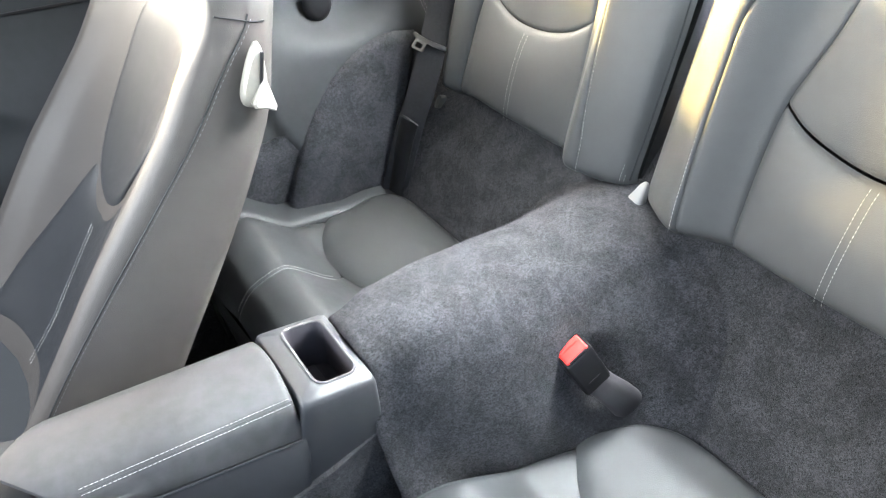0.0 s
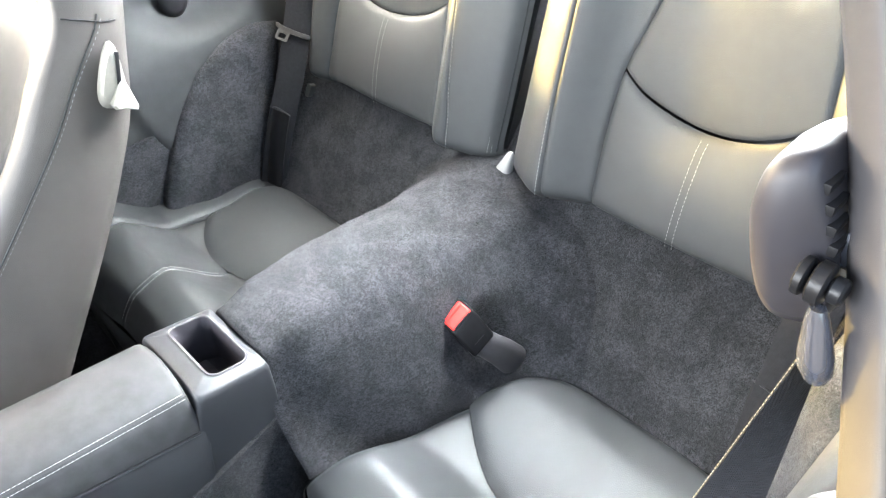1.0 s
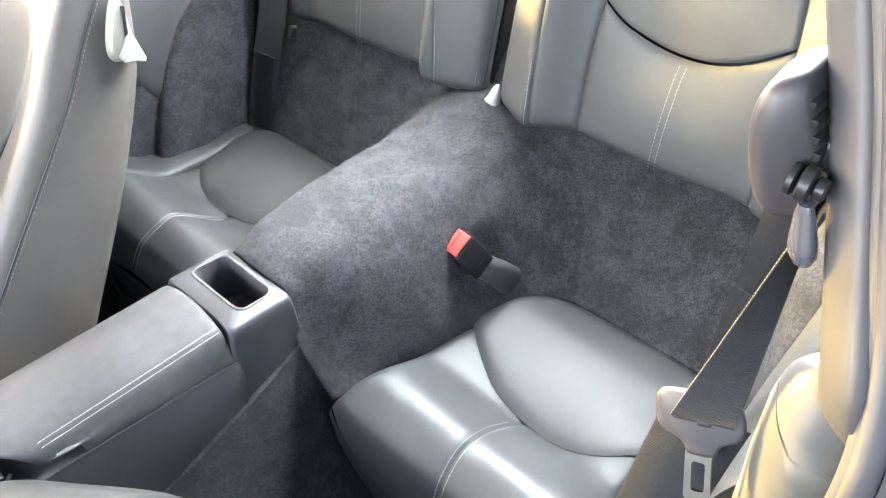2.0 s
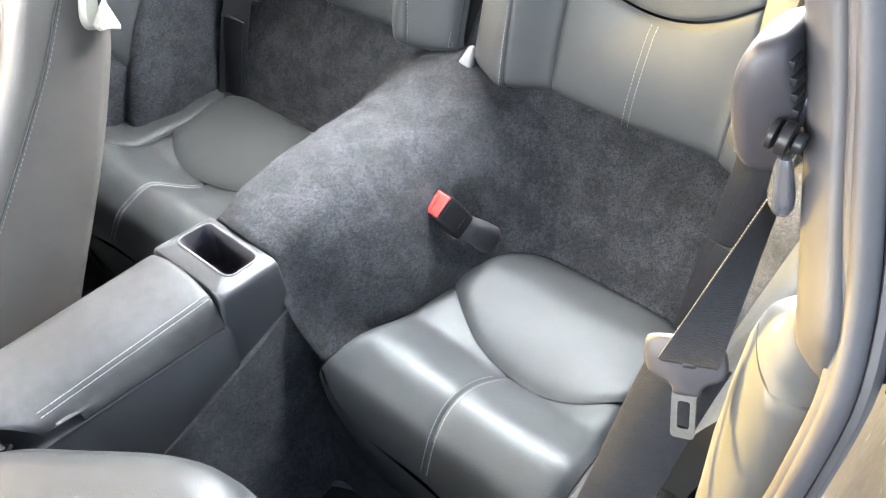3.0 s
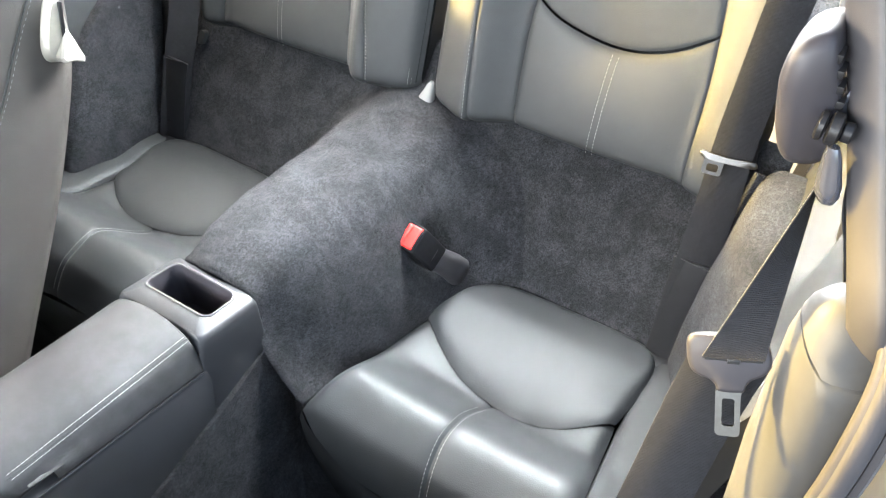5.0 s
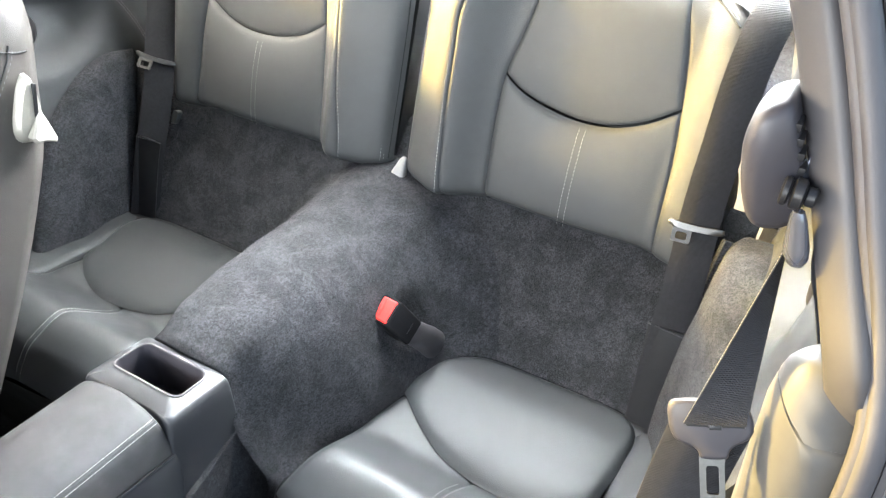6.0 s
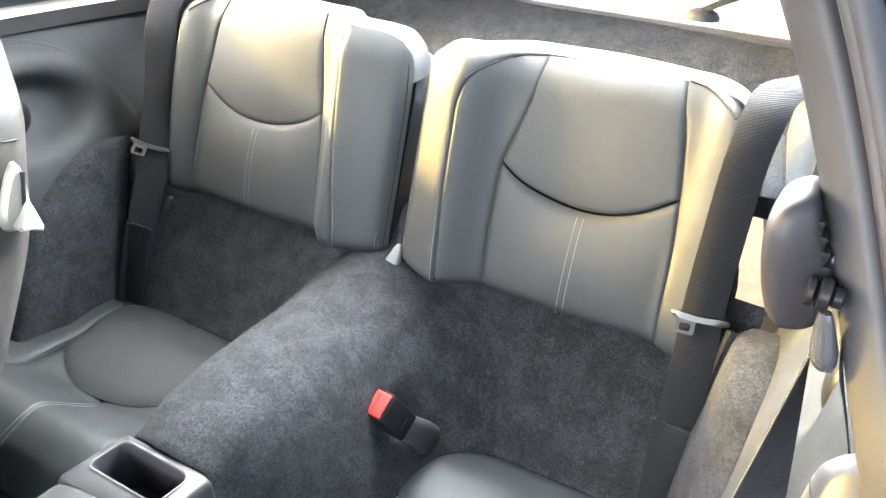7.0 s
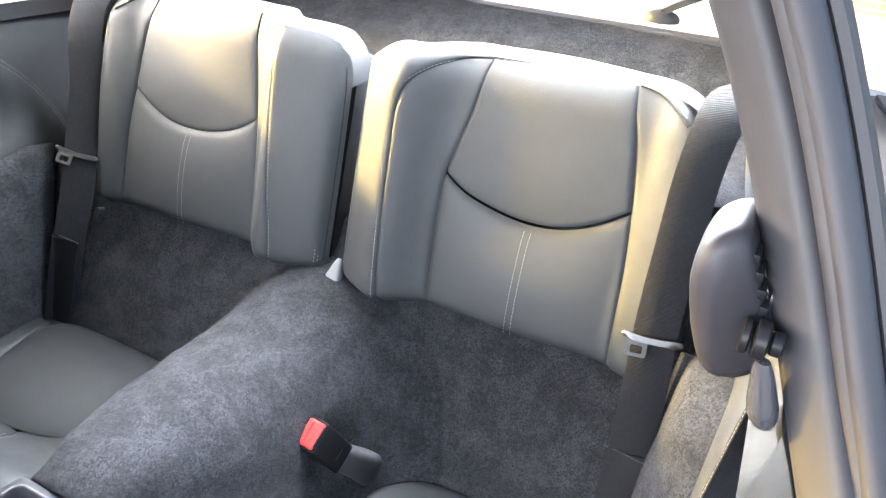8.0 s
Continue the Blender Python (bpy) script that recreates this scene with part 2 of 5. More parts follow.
def sheet(points, back=None):
    """A bmesh from a grid of points (nv, nu, 3); back: a vector by which a second skin and rim lie behind it."""
    nv, nu = points.shape[:2]
    bm = bmesh.new()
    front = [[bm.verts.new(p) for p in row] for row in points.tolist()]
    for j in range(nv - 1):
        for i in range(nu - 1):
            bm.faces.new((front[j][i], front[j][i + 1], front[j + 1][i + 1], front[j + 1][i]))
    if back is not None:
        rear = [[bm.verts.new((p[0] + back[0], p[1] + back[1], p[2] + back[2])) for p in row] for row in points.tolist()]
        for j in range(nv - 1):
            for i in range(nu - 1):
                bm.faces.new((rear[j][i], rear[j + 1][i], rear[j + 1][i + 1], rear[j][i + 1]))
        rim = [(0, i) for i in range(nu)] + [(j, nu - 1) for j in range(1, nv)] + [(nv - 1, i) for i in range(nu - 2, -1, -1)] + [(j, 0) for j in range(nv - 2, 0, -1)]
        for (a, b), (c, d) in zip(rim, rim[1:] + rim[:1]):
            bm.faces.new((front[a][b], rear[a][b], rear[c][d], front[c][d]))
    bmesh.ops.remove_doubles(bm, verts=bm.verts, dist=1e-6)
    return bm


def loft(rings, caps=True, closed=True, bm=None):
    """A bmesh through rings (n, m, 3) of points."""
    bm = bm or bmesh.new()
    rows = [[bm.verts.new(p) for p in ring] for ring in np.asarray(rings).tolist()]
    m = len(rows[0])
    for a, b in zip(rows, rows[1:]):
        for i in range(m if closed else m - 1):
            bm.faces.new((a[i], a[(i + 1) % m], b[(i + 1) % m], b[i]))
    if caps and closed:
        bm.faces.new(rows[0][::-1])
        bm.faces.new(rows[-1])
    return bm


def frames_along(path, hint):
    """Side and up directions at each point of a path; the side is kept near the hint."""
    p = np.array(path, float)
    d = np.gradient(p, axis=0)
    d /= np.linalg.norm(d, axis=1)[:, None]
    h = np.array(hint, float)
    h = h if h.ndim == 2 else np.repeat(h[None], len(p), 0)
    side = h - d * (h * d).sum(1)[:, None]
    side /= np.linalg.norm(side, axis=1)[:, None]
    return side, np.cross(d, side)


def sweep(path, section, hint, caps=True, bm=None):
    """A closed section [(side, up), ...] carried along a path."""
    side, up = frames_along(path, hint)
    p, s = np.array(path, float), np.array(section, float)
    rings = p[:, None] + s[None, :, :1] * side[:, None] + s[None, :, 1:] * up[:, None]
    return loft(rings, caps, bm=bm)


def tube(path, r, n=8, hint=(0.3, 0.5, 0.8), bm=None):
    a = np.linspace(0, 2 * np.pi, n, endpoint=False)
    return sweep(path, np.stack([r * np.cos(a), r * np.sin(a)], 1), hint, bm=bm)


def ribbon_section(w, t):
    h = t / 2
    return [(-w / 2, -h * 0.4), (-w / 2 + h, -h), (w / 2 - h, -h), (w / 2, -h * 0.4), (w / 2, h * 0.4), (w / 2 - h, h), (-w / 2 + h, h), (-w / 2, h * 0.4)]


def block(x0, x1, y0, y1, z0, z1, r=0.004, seg=2, bm=None):
    """A box with rounded edges."""
    b = bmesh.new()
    bmesh.ops.create_cube(b, size=1.0)
    bmesh.ops.scale(b, verts=b.verts, vec=(x1 - x0, y1 - y0, z1 - z0))
    bmesh.ops.translate(b, verts=b.verts, vec=((x0 + x1) / 2, (y0 + y1) / 2, (z0 + z1) / 2))
    if r:
        bmesh.ops.bevel(b, geom=b.edges[:], offset=r, segments=seg, profile=0.6, affect="EDGES")
    return join(bm, b)


def join(bm, other):
    if bm is None:
        return other
    me = bpy.data.meshes.new("tmp")
    other.to_mesh(me)
    other.free()
    bm.from_mesh(me)
    bpy.data.meshes.remove(me)
    return bm


def turned(bm, m):
    bmesh.ops.transform(bm, matrix=m, verts=bm.verts)
    return bm


def plate(outline, thick, m, r=0.0, holes=()):
    """A flat plate in its own x-y plane, with holes of the same number of points as the outline, laid at the pose m."""
    o = np.array(outline, float)
    if len(holes):
        h = np.array(holes, float)
        rings = [np.c_[o, np.full(len(o), -thick / 2)], np.c_[o, np.full(len(o), thick / 2)], np.c_[h, np.full(len(h), thick / 2)], np.c_[h, np.full(len(h), -thick / 2)]]
        bm = loft(rings + rings[:1], caps=False)
        bmesh.ops.remove_doubles(bm, verts=bm.verts, dist=1e-6)
    else:
        bm = loft([np.c_[o, np.full(len(o), -thick / 2)], np.c_[o, np.full(len(o), thick / 2)]])
    if r:
        bmesh.ops.bevel(bm, geom=[e for e in bm.edges if e.calc_face_angle(0) > 0.6], offset=r, segments=2, affect="EDGES")
    return turned(bm, m)


def rounded(w, h, r, n=5, cx=0.0, cy=0.0):
    """The outline of a rectangle with round corners."""
    out = []
    for sx, sy, a0 in ((1, 1, 0), (-1, 1, 90), (-1, -1, 180), (1, -1, 270)):
        for k in range(n):
            a = radians(a0 + 90 * k / (n - 1))
            out.append((cx + sx * (w / 2 - r) + r * math.cos(a), cy + sy * (h / 2 - r) + r * math.sin(a)))
    return out


def stitch_row(path, out, pitch=0.0052, long=0.0036, r=0.00032):
    """Short threads lying along a path (n, 3), lifted along out."""
    p = np.array(path, float)
    run = np.r_[0, np.cumsum(np.linalg.norm(np.diff(p, axis=0), axis=1))]
    at = lambda s: np.array([np.interp(s, run, p[:, k]) for k in range(3)])
    bm = bmesh.new()
    o = np.array(out, float)
    o /= np.linalg.norm(o)
    for k in range(int(run[-1] / pitch)):
        a, b = at(k * pitch), at(k * pitch + long)
        d = (b - a) / max(np.linalg.norm(b - a), 1e-9)
        side = np.cross(d, o)
        side /= max(np.linalg.norm(side), 1e-9)
        up = np.cross(side, d)
        rings = []
        for s, f in ((0.0, 0.35), (0.25, 1.0), (0.75, 1.0), (1.0, 0.35)):
            c = a + (b - a) * s + o * r * 0.5
            rings.append([c + r * f * side, c + r * f * up, c - r * f * side, c - r * f * up])
        loft(rings, bm=bm)
    return bm

# ---- setting: ground, shell of the car, carpets ----
bm = bmesh.new()
bmesh.ops.create_grid(bm, x_segments=24, y_segments=24, size=400)
bmesh.ops.translate(bm, verts=bm.verts, vec=(0, 0, -0.28))
solo("ground", bm, PAVING, "pale sunlit paved ground outside the car", "ground", kind="structure")

wall = thing("backdrop", "pale brick wall of a building behind the car", "wall", kind="structure", at=(0, 7.0, -0.28))
part("wall", block(-9, 9, 7.0, 7.3, -0.28, 3.2, 0.02), BRICK, wall)
part("coping", block(-9.05, 9.05, 6.96, 7.34, 3.2, 3.3, 0.02), PAVING, wall, "pale stone coping")

FLOOR_Z = 0.20
solo("floor", block(-0.62, 0.62, -1.75, -0.05, FLOOR_Z - 0.03, FLOOR_Z, 0.004), CARPET, "charcoal carpet on the cabin floor", "floor", kind="structure")

# front bulkhead and dashboard mass, closing the cabin ahead
solo("wall_front", block(-0.66, 0.66, -1.75, -1.55, 0.17, 0.98, 0.05, 4), BLACK, "dark dashboard closing the cabin at the front", "dashboard", kind="structure")

# roof: a shallow arch with thickness
xs = np.linspace(-0.46, 0.46, 17)
ys = np.linspace(-1.05, 0.16, 13)
g = np.array([[(x, y, 1.345 - 0.30 * (x / 0.9) ** 2 - 0.10 * max(0.0, y / 0.8) ** 1.5 - 0.04 * max(0, -y - 0.6)) for x in xs] for y in ys])
solo("ceiling", sheet(g, (0, 0, 0.035)), LINER, "pale grey fabric headliner under the roof", "ceiling", kind="structure")

# rails along the roof's edges and the passenger side's pillars
for s in (-1, 1):
    # passenger rail, out of view, lowered and heightened to cut off the sun
    up, tall = (-0.066, 0.105) if s < 0 else (0.03, 0.0)
    rail = spline([(s * 0.44, -1.15, 1.235 + up), (s * 0.435, -0.7, 1.265 + up), (s * 0.43, -0.2, 1.275 + up), (s * 0.42, 0.25, 1.22), (s * 0.42, 0.48, 1.12)], 20)
    solo("trim", sweep(rail, [(-0.02, -0.015 - tall), (0.0, -0.022 - tall), (0.022, -0.012 - tall), (0.025, 0.01), (0.0, 0.03), (-0.02, 0.02)], (1, 0, 0)), PILLAR, "grey plastic roof rail trim, the passenger side's hung low to block sun", "trim", kind="structure")
post = spline([(-0.62, -0.40, 0.84), (-0.57, -0.40, 1.0), (-0.50, -0.39, 1.14), (-0.43, -0.36, 1.27)], 10)
solo("trim", sweep(post, [(-0.06, -0.02), (0.05, -0.02), (0.06, 0.0), (0.05, 0.012), (-0.06, 0.012)], (0, 1, 0)), PILLAR, "grey plastic pillar trim between the side windows", "trim", kind="structure")

# ---- tunnel, rear wall ----
TOP = [(-0.46, 0.596), (-0.425, 0.603), (-0.40, 0.612), (-0.36, 0.621), (-0.31, 0.623), (-0.22, 0.613), (-0.15, 0.604), (-0.08, 0.603), (0.0, 0.607)]


def tunnel_top(y):
    p = np.array(TOP)
    return curve(y, p[:, 0], p[:, 1])


def wall_y(z):
    return 0.030 - 0.140 * (0.61 - z) / 0.20


def half_width(y, z):
    """Half the tunnel's width at a height, flaring towards the rear wall and, low down, at its front edge."""
    drop = max(0.0, tunnel_top(y) - z)
    foot = curve(y, (-0.46, -0.40, -0.32, -0.23, -0.15, -0.08, 0.0), (0.090, 0.104, 0.132, 0.160, 0.176, 0.19, 0.20))
    f = min(drop / 0.19, 2.2)
    crest = curve(y, (-0.46, -0.42, -0.30), (0.062, 0.056, 0.046))
    full = crest + (foot - crest) * (f ** 0.62 if f < 1 else 1 + 0.10 * (f - 1))
    flared = crest + 0.102 * min(1.0, f ** 2.4)
    k = min(1.0, max(0.0, (-0.355 - y) / 0.075))
    return full + (flared - full) * k * k * (3 - 2 * k)


def side_x(y, z, r=0.075):
    """The tunnel's side with a round fillet into the rear wall."""
    k = min(0.985, max(0.0, (y - wall_y(z) + r) / r))
    return half_width(y, z) + r * (1 - math.sqrt(1 - k * k)) * min(1.0, max(0.0, (tunnel_top(y) - z) / 0.06))


rows = []
for y in np.linspace(-0.432, 0.03, 64):
    top = tunnel_top(y)
    ring = []
    zs = [top - 0.42 * (k / 40) ** 1.35 for k in range(40, -1, -1)]
    for z in zs:
        d = top - z
        edge = 0.010 * math.exp(-d / 0.010)
        ring.append((-(side_x(y, z, 0.035) - edge), y, z))
    for k in np.linspace(-1, 1, 9)[1:-1]:
        ring.append((0.036 * k, y, top + 0.006 * (1 - k * k)))
    for z in zs[::-1]:
        d = top - z
        edge = 0.010 * math.exp(-d / 0.010)
        ring.append((side_x(y, z) - edge, y, z))
    rows.append(ring)
g = np.array(rows)
for j in range(g.shape[0]):
    for i in range(g.shape[1]):
        k = min(1.0, max(0.0, (-0.37 - g[j, i, 1]) / 0.06))
        g[j, i, 1] += 0.0115 * k * (1 - min(1.0, max(0.0, (tunnel_top(g[j, i, 1]) - g[j, i, 2]) / 0.07)))
        n = noise.noise(Vector(g[j, i]) * 11.0) * 0.0035 + noise.noise(Vector(g[j, i]) * 40.0) * 0.0020
        g[j, i, 2] += n + 0.008 * math.exp(-((g[j, i, 0] + 0.042) / 0.032) ** 2 - ((g[j, i, 1] + 0.055) / 0.052) ** 2)
        g[j, i, 0] += n * (0.6 if g[j, i, 0] > 0 else -0.6)
        if g[j, i, 0] > 0:
            g[j, i] -= np.array((0.017, 0.0, 0.008)) * math.exp(-(((g[j, i, 1] + 0.172) / 0.026) ** 2 + ((g[j, i, 2] - 0.495) / 0.036) ** 2))
# the front edge rolls under
lip = g[0].copy()
lip[:, 1] -= 0.004
lip[:, 2] -= 0.006
lip2 = g[0].copy() * np.array((0.97, 1, 1)) + np.array((0, 0.002, -0.024))
solo("tunnel_carpet", sheet(np.concatenate([lip2[None], lip[None], g])), CARPET, "charcoal carpet moulded over the centre tunnel, brushed in patches", "carpet", kind="structure", angle=70)

rows = []
for z in np.linspace(0.32, 0.66, 30):
    row = []
    for x in np.linspace(-0.50, 0.50, 70):
        bow = 0.012 * (abs(x) / 0.45) ** 3
        row.append((x, wall_y(z) - bow + 0.004 * noise.noise(Vector((x, 0, z)) * 14), z))
    rows.append(row)
solo("wall_rear", sheet(np.array(rows), (0, 0.03, 0)), CARPET, "charcoal carpet on the rear wall below the backrests", "carpet", kind="structure", angle=70)

# risers under the rear cushions and the sides of the footwells
for s in (-1, 1):
    rows = []
    for z in np.linspace(0.19, 0.41, 10):
        rows.append([(s * x, -0.418 - 0.06 * (0.41 - z) / 0.2 + 0.003 * noise.noise(Vector((x, s, z)) * 20), z) for x in np.linspace(0.075, 0.54, 28)])
    solo("footwell_carpet", sheet(np.array(rows), (0, 0.02, 0)), CARPET, "charcoal carpet riser under the rear seat cushion", "carpet", kind="structure", angle=70)
    rows = []
    for y in np.linspace(-1.3, -0.412, 36):
        top = float(np.interp(y, (-1.3, -0.625, -0.546, -0.488, -0.434, -0.40), (0.40, 0.477, 0.497, 0.509, 0.523, 0.53)))
        inner = float(np.interp(y, (-0.50, -0.45, -0.40), (0.0715, 0.0685, 0.062)))
        rows.append([(s * (inner + 0.060 * (1 - t) ** 1.5 + 0.003 * noise.noise(Vector((t, y * 6, s)) * 3)), y, 0.195 + (top - 0.195) * t) for t in np.linspace(0, 1, 14)])
    solo("tunnel_side_carpet", sheet(np.array(rows), (-s * 0.02, 0, 0)), CARPET, "charcoal carpet along the side of the tunnel", "carpet", kind="structure", angle=70)

# ---- side panels of the rear cabin ----


def panel_x(y, z):
    """How far out the leather side panel stands."""
    base = curve(z, (0.40, 0.55, 0.66, 0.74, 0.82, 0.865, 0.90), (0.505, 0.512, 0.525, 0.548, 0.572, 0.60, 0.66))
    cup = ((y + 0.135) / 0.085) ** 2 + ((z - 0.755) / 0.048) ** 2
    scoop = 0.040 * math.exp(-cup ** 2) if cup < 4 else 0.0
    arch = ((y + 0.13) / 0.165) ** 2 + ((z - 0.66) / 0.185) ** 2
    proud = 0.010 / (1 + math.exp((arch - 1) * 26))
    return base + scoop - proud


def side_panel(s):
    word = "passenger" if s < 0 else "driver"
    q = thing("side_trim_panel", "grey leather rear side panel with a scooped recess, on the %s side" % word, "side panel", group="rear side panels", at=(s * 0.55, -0.05, 0.42))
    ys, zs = np.linspace(-0.385, 0.34, 88), np.linspace(0.44, 0.905, 66)
    part("leather_panel", sheet(np.array([[(s * panel_x(y, z), y, z) for y in ys] for z in zs]), (s * 0.03, 0, 0)), LEATHER_DARK, q)
    arc = [(-0.135 + 0.165 * math.cos(a), 0.66 + 0.19 * math.sin(a)) for a in np.linspace(radians(-4), radians(150 if s < 0 else 88), 40)]
    for off, name in ((0.0, "stitching"), (0.007, "stitching")):
        row = [(s * (panel_x(y, z) - 0.001), y, z) for y, z in [(-0.135 + (y + 0.135) * (1 + off / 0.17), 0.66 + (z - 0.66) * (1 + off / 0.17)) for y, z in arc]]
        part(name, stitch_row(row, (-s, 0, 0)), DARK_THREAD if s < 0 else THREAD, q, kind="stuff")
    # round pad in the scoop
    ring = [(s * (0.566 - 0.010 * math.sqrt(max(0, 1 - r * r))), -0.155 + 0.026 * r * math.cos(a), 0.752 + 0.030 * r * math.sin(a)) for r in (1.0, 0.9, 0.6, 0.2) for a in np.linspace(0, 2 * np.pi, 24, endpoint=False)]
    part("recess_pad", loft(np.array(ring).reshape(4, 24, 3)), BLACK, q, "black oval pad in the recess")
    # carpet on the lower part, with an arched upper edge
    g = coons([(-0.335, 0.36), (-0.22, 0.36), (-0.105, 0.37)], [(-0.175, 0.645), (-0.12, 0.676), (-0.06, 0.690), (-0.005, 0.682)],
              [(-0.335, 0.36), (-0.285, 0.486), (-0.232, 0.58), (-0.175, 0.645)], [(-0.105, 0.37), (-0.06, 0.53), (-0.005, 0.682)], 30, 30)
    d = sunk(g, (0.008, 0.006), (0.008, 0.006), (0.0, 0.01), (0.008, 0.006), crown=0.008)
    out = np.interp(g[..., 1], (0.36, 0.52, 0.70), (0.470, 0.487, 0.506))
    if s > 0:
        plan = lambda y: curve(y, (-0.34, -0.25, -0.19, -0.15, -0.12, -0.07, 0.0), (0.526, 0.514, 0.498, 0.483, 0.470, 0.463, 0.462))
        out = np.vectorize(plan)(g[..., 0]) + 0.10 * (g[..., 1] - 0.52)
    pts = np.stack([s * (out + d), g[..., 0], g[..., 1]], 2)
    for j in range(30):
        for i in range(30):
            pts[j, i, 0] += 0.003 * noise.noise(Vector(pts[j, i]) * 16)
    part("carpet_panel", sheet(pts, (s * (0.02 if s < 0 else 0.055), 0, 0)), CARPET, q, "charcoal carpet with an arched edge", angle=70)
    # carpeted footwell side ahead of it
    rows = [[(s * (0.499 + 0.008 * t), y, 0.19 + 0.385 * t + 0.08 * (y + 0.3) * t) for t in np.linspace(0, 1, 12)] for y in np.linspace(-0.62, -0.16, 20)]
    part("footwell_panel", sheet(np.array(rows), (s * 0.03, 0, 0)), CARPET, q, "charcoal carpet footwell side")
    # carpet turned in beside the belt
    path = spline([(s * 0.492, -0.008, 0.668), (s * 0.489, -0.02, 0.64), (s * 0.480, -0.058, 0.53), (s * 0.467, -0.100, 0.40)], 24)
    part("carpet_return", sweep(path, [(-0.027, -0.001), (-0.021, -0.0045), (0.0, -0.006), (0.026, -0.004), (0.026, 0.004), (-0.024, 0.004)], (1, s * 0.3, 0)), CARPET, q, "charcoal carpet turned in behind the belt")
    # window sill
    sill = spline([(s * 0.635, -0.42, 0.872), (s * 0.630, -0.1, 0.868), (s * 0.60, 0.2, 0.858), (s * 0.55, 0.36, 0.850)], 16)
    part("window_sill", sweep(sill, [(-0.035, -0.02), (-0.03, 0.004), (0.0, 0.010), (0.04, 0.006), (0.05, -0.02)], (1, 0, 0)), PILLAR, q, "grey plastic window sill")
    return q


for s in (-1, 1):
    side_panel(s)

# quarter panel behind the driver side's belt; daylight on its top put into pale plastic
qt = thing("quarter_trim", "quarter trim behind the rear belt, its top coloured pale for the daylight there", "trim panel", at=(0.49, 0.20, 0.70))
rows = [[(0.460 + 0.14 * (0.35 - y), y, 0.66 + 0.206 * t) for t in np.linspace(0, 1, 14)] for y in np.linspace(0.062, 0.35, 24)]
part("lower_cover", sheet(np.array(rows), (0.02, 0, 0)), LEATHER, qt, "grey leather lower cover")
rows = [[(0.4605 + 0.14 * (0.35 - y) - 0.004 * t, y, 0.869 + 0.19 * t) for t in np.linspace(0, 1, 14)] for y in np.linspace(0.225, 0.37, 14)]
part("daylit_upper_cover", sheet(np.array(rows), (0.02, 0, 0)), PALE, qt)

# outer sides of the body below the windows, thick and plain
for s in (-1, 1):
    y1 = 0.75
    y0 = -1.75 if s < 0 else -0.36
    solo("wall_side", block(min(s * 0.70, s * 0.78), max(s * 0.70, s * 0.78), y0, y1, 0.0, 0.86, 0.02), PAINT, "white painted body side below the window line", "car body", kind="structure")
# rear wings and engine lid outside the glass
for s in (-1, 1):
    rows = [[(s * (0.675 + 0.25 * t), y, 0.855 - 0.02 * t - 0.16 * t ** 3 - 0.03 * max(0, y - 0.3)) for t in np.linspace(0, 1, 14)] for y in np.linspace(-0.34, 1.3, 24)]
    solo("rear_wing", sheet(np.array(rows), (0, 0, -0.02)), PAINT, "white painted rear wing outside the side window", "car body", kind="structure")
rows = [[(x, y, 0.846 - 0.05 * (y - 0.58) - 0.02 * (x / 0.6) ** 2) for x in np.linspace(-0.68, 0.68, 20)] for y in np.linspace(0.565, 1.35, 14)]
solo("engine_lid", sheet(np.array(rows), (0, 0, -0.02)), PAINT, "white painted engine lid behind the rear window", "car body", kind="structure")
solo("door_sill", block(0.52, 0.74, -1.75, -0.36, 0.06, 0.30, 0.03, 3), PLASTIC, "grey plastic door sill", "sill", kind="structure")

# ---- parcel shelf and rear window ----
shelf = thing("parcel_shelf", "charcoal carpeted parcel shelf behind the rear backrests", "parcel shelf", at=(0, 0.3, 0.75))
rows = []
for t in np.linspace(0, 1, 22):
    y = 0.15 + 0.37 * t
    z = 0.77 + 0.035 * t + 0.068 / (1 + math.exp(-(t - 0.72) * 14))
    rows.append([(x, y + 0.02 * (x / 0.5) ** 2, z - 0.006 * (x / 0.5) ** 2 + 0.0025 * noise.noise(Vector((x, y, 0)) * 12)) for x in np.linspace(-0.56, 0.56, 60)])
part("shelf_top", sheet(np.array(rows), (0, 0, -0.03)), CARPET, shelf, angle=70)
part("glass_edge", block(-0.50, 0.50, 0.515, 0.545, 0.855, 0.872, 0.005), RUBBER, shelf, "black rubber edge along the glass")
for s in (-1, 1):
    rows = [[(s * (0.47 + 0.05 * t), y, 0.76 + (0.30 - 0.1 * max(0, y - 0.3)) * t) for t in np.linspace(0, 1, 8)] for y in np.linspace(0.375, 0.62, 8)]
    part("corner_cover", sheet(np.array(rows), (s * 0.02, 0, 0)), PILLAR if s > 0 else LINER, shelf, "grey corner trim")

rw = thing("window_1", "sloping glass rear window behind the carpeted shelf", "window", kind="structure", at=(0, 0.55, 0.87))
rows = [[(x, 0.53 - 0.36 * t + 0.03 * (1 - (x / 0.55) ** 2), 0.872 + 0.42 * t) for x in np.linspace(-0.56 + 0.1 * t, 0.56 - 0.1 * t, 12)] for t in np.linspace(0, 1, 6)]
pane = part("pane", sheet(np.array(rows), (0, 0.004, 0.002)), GLASS, rw)
pane.visible_shadow = False

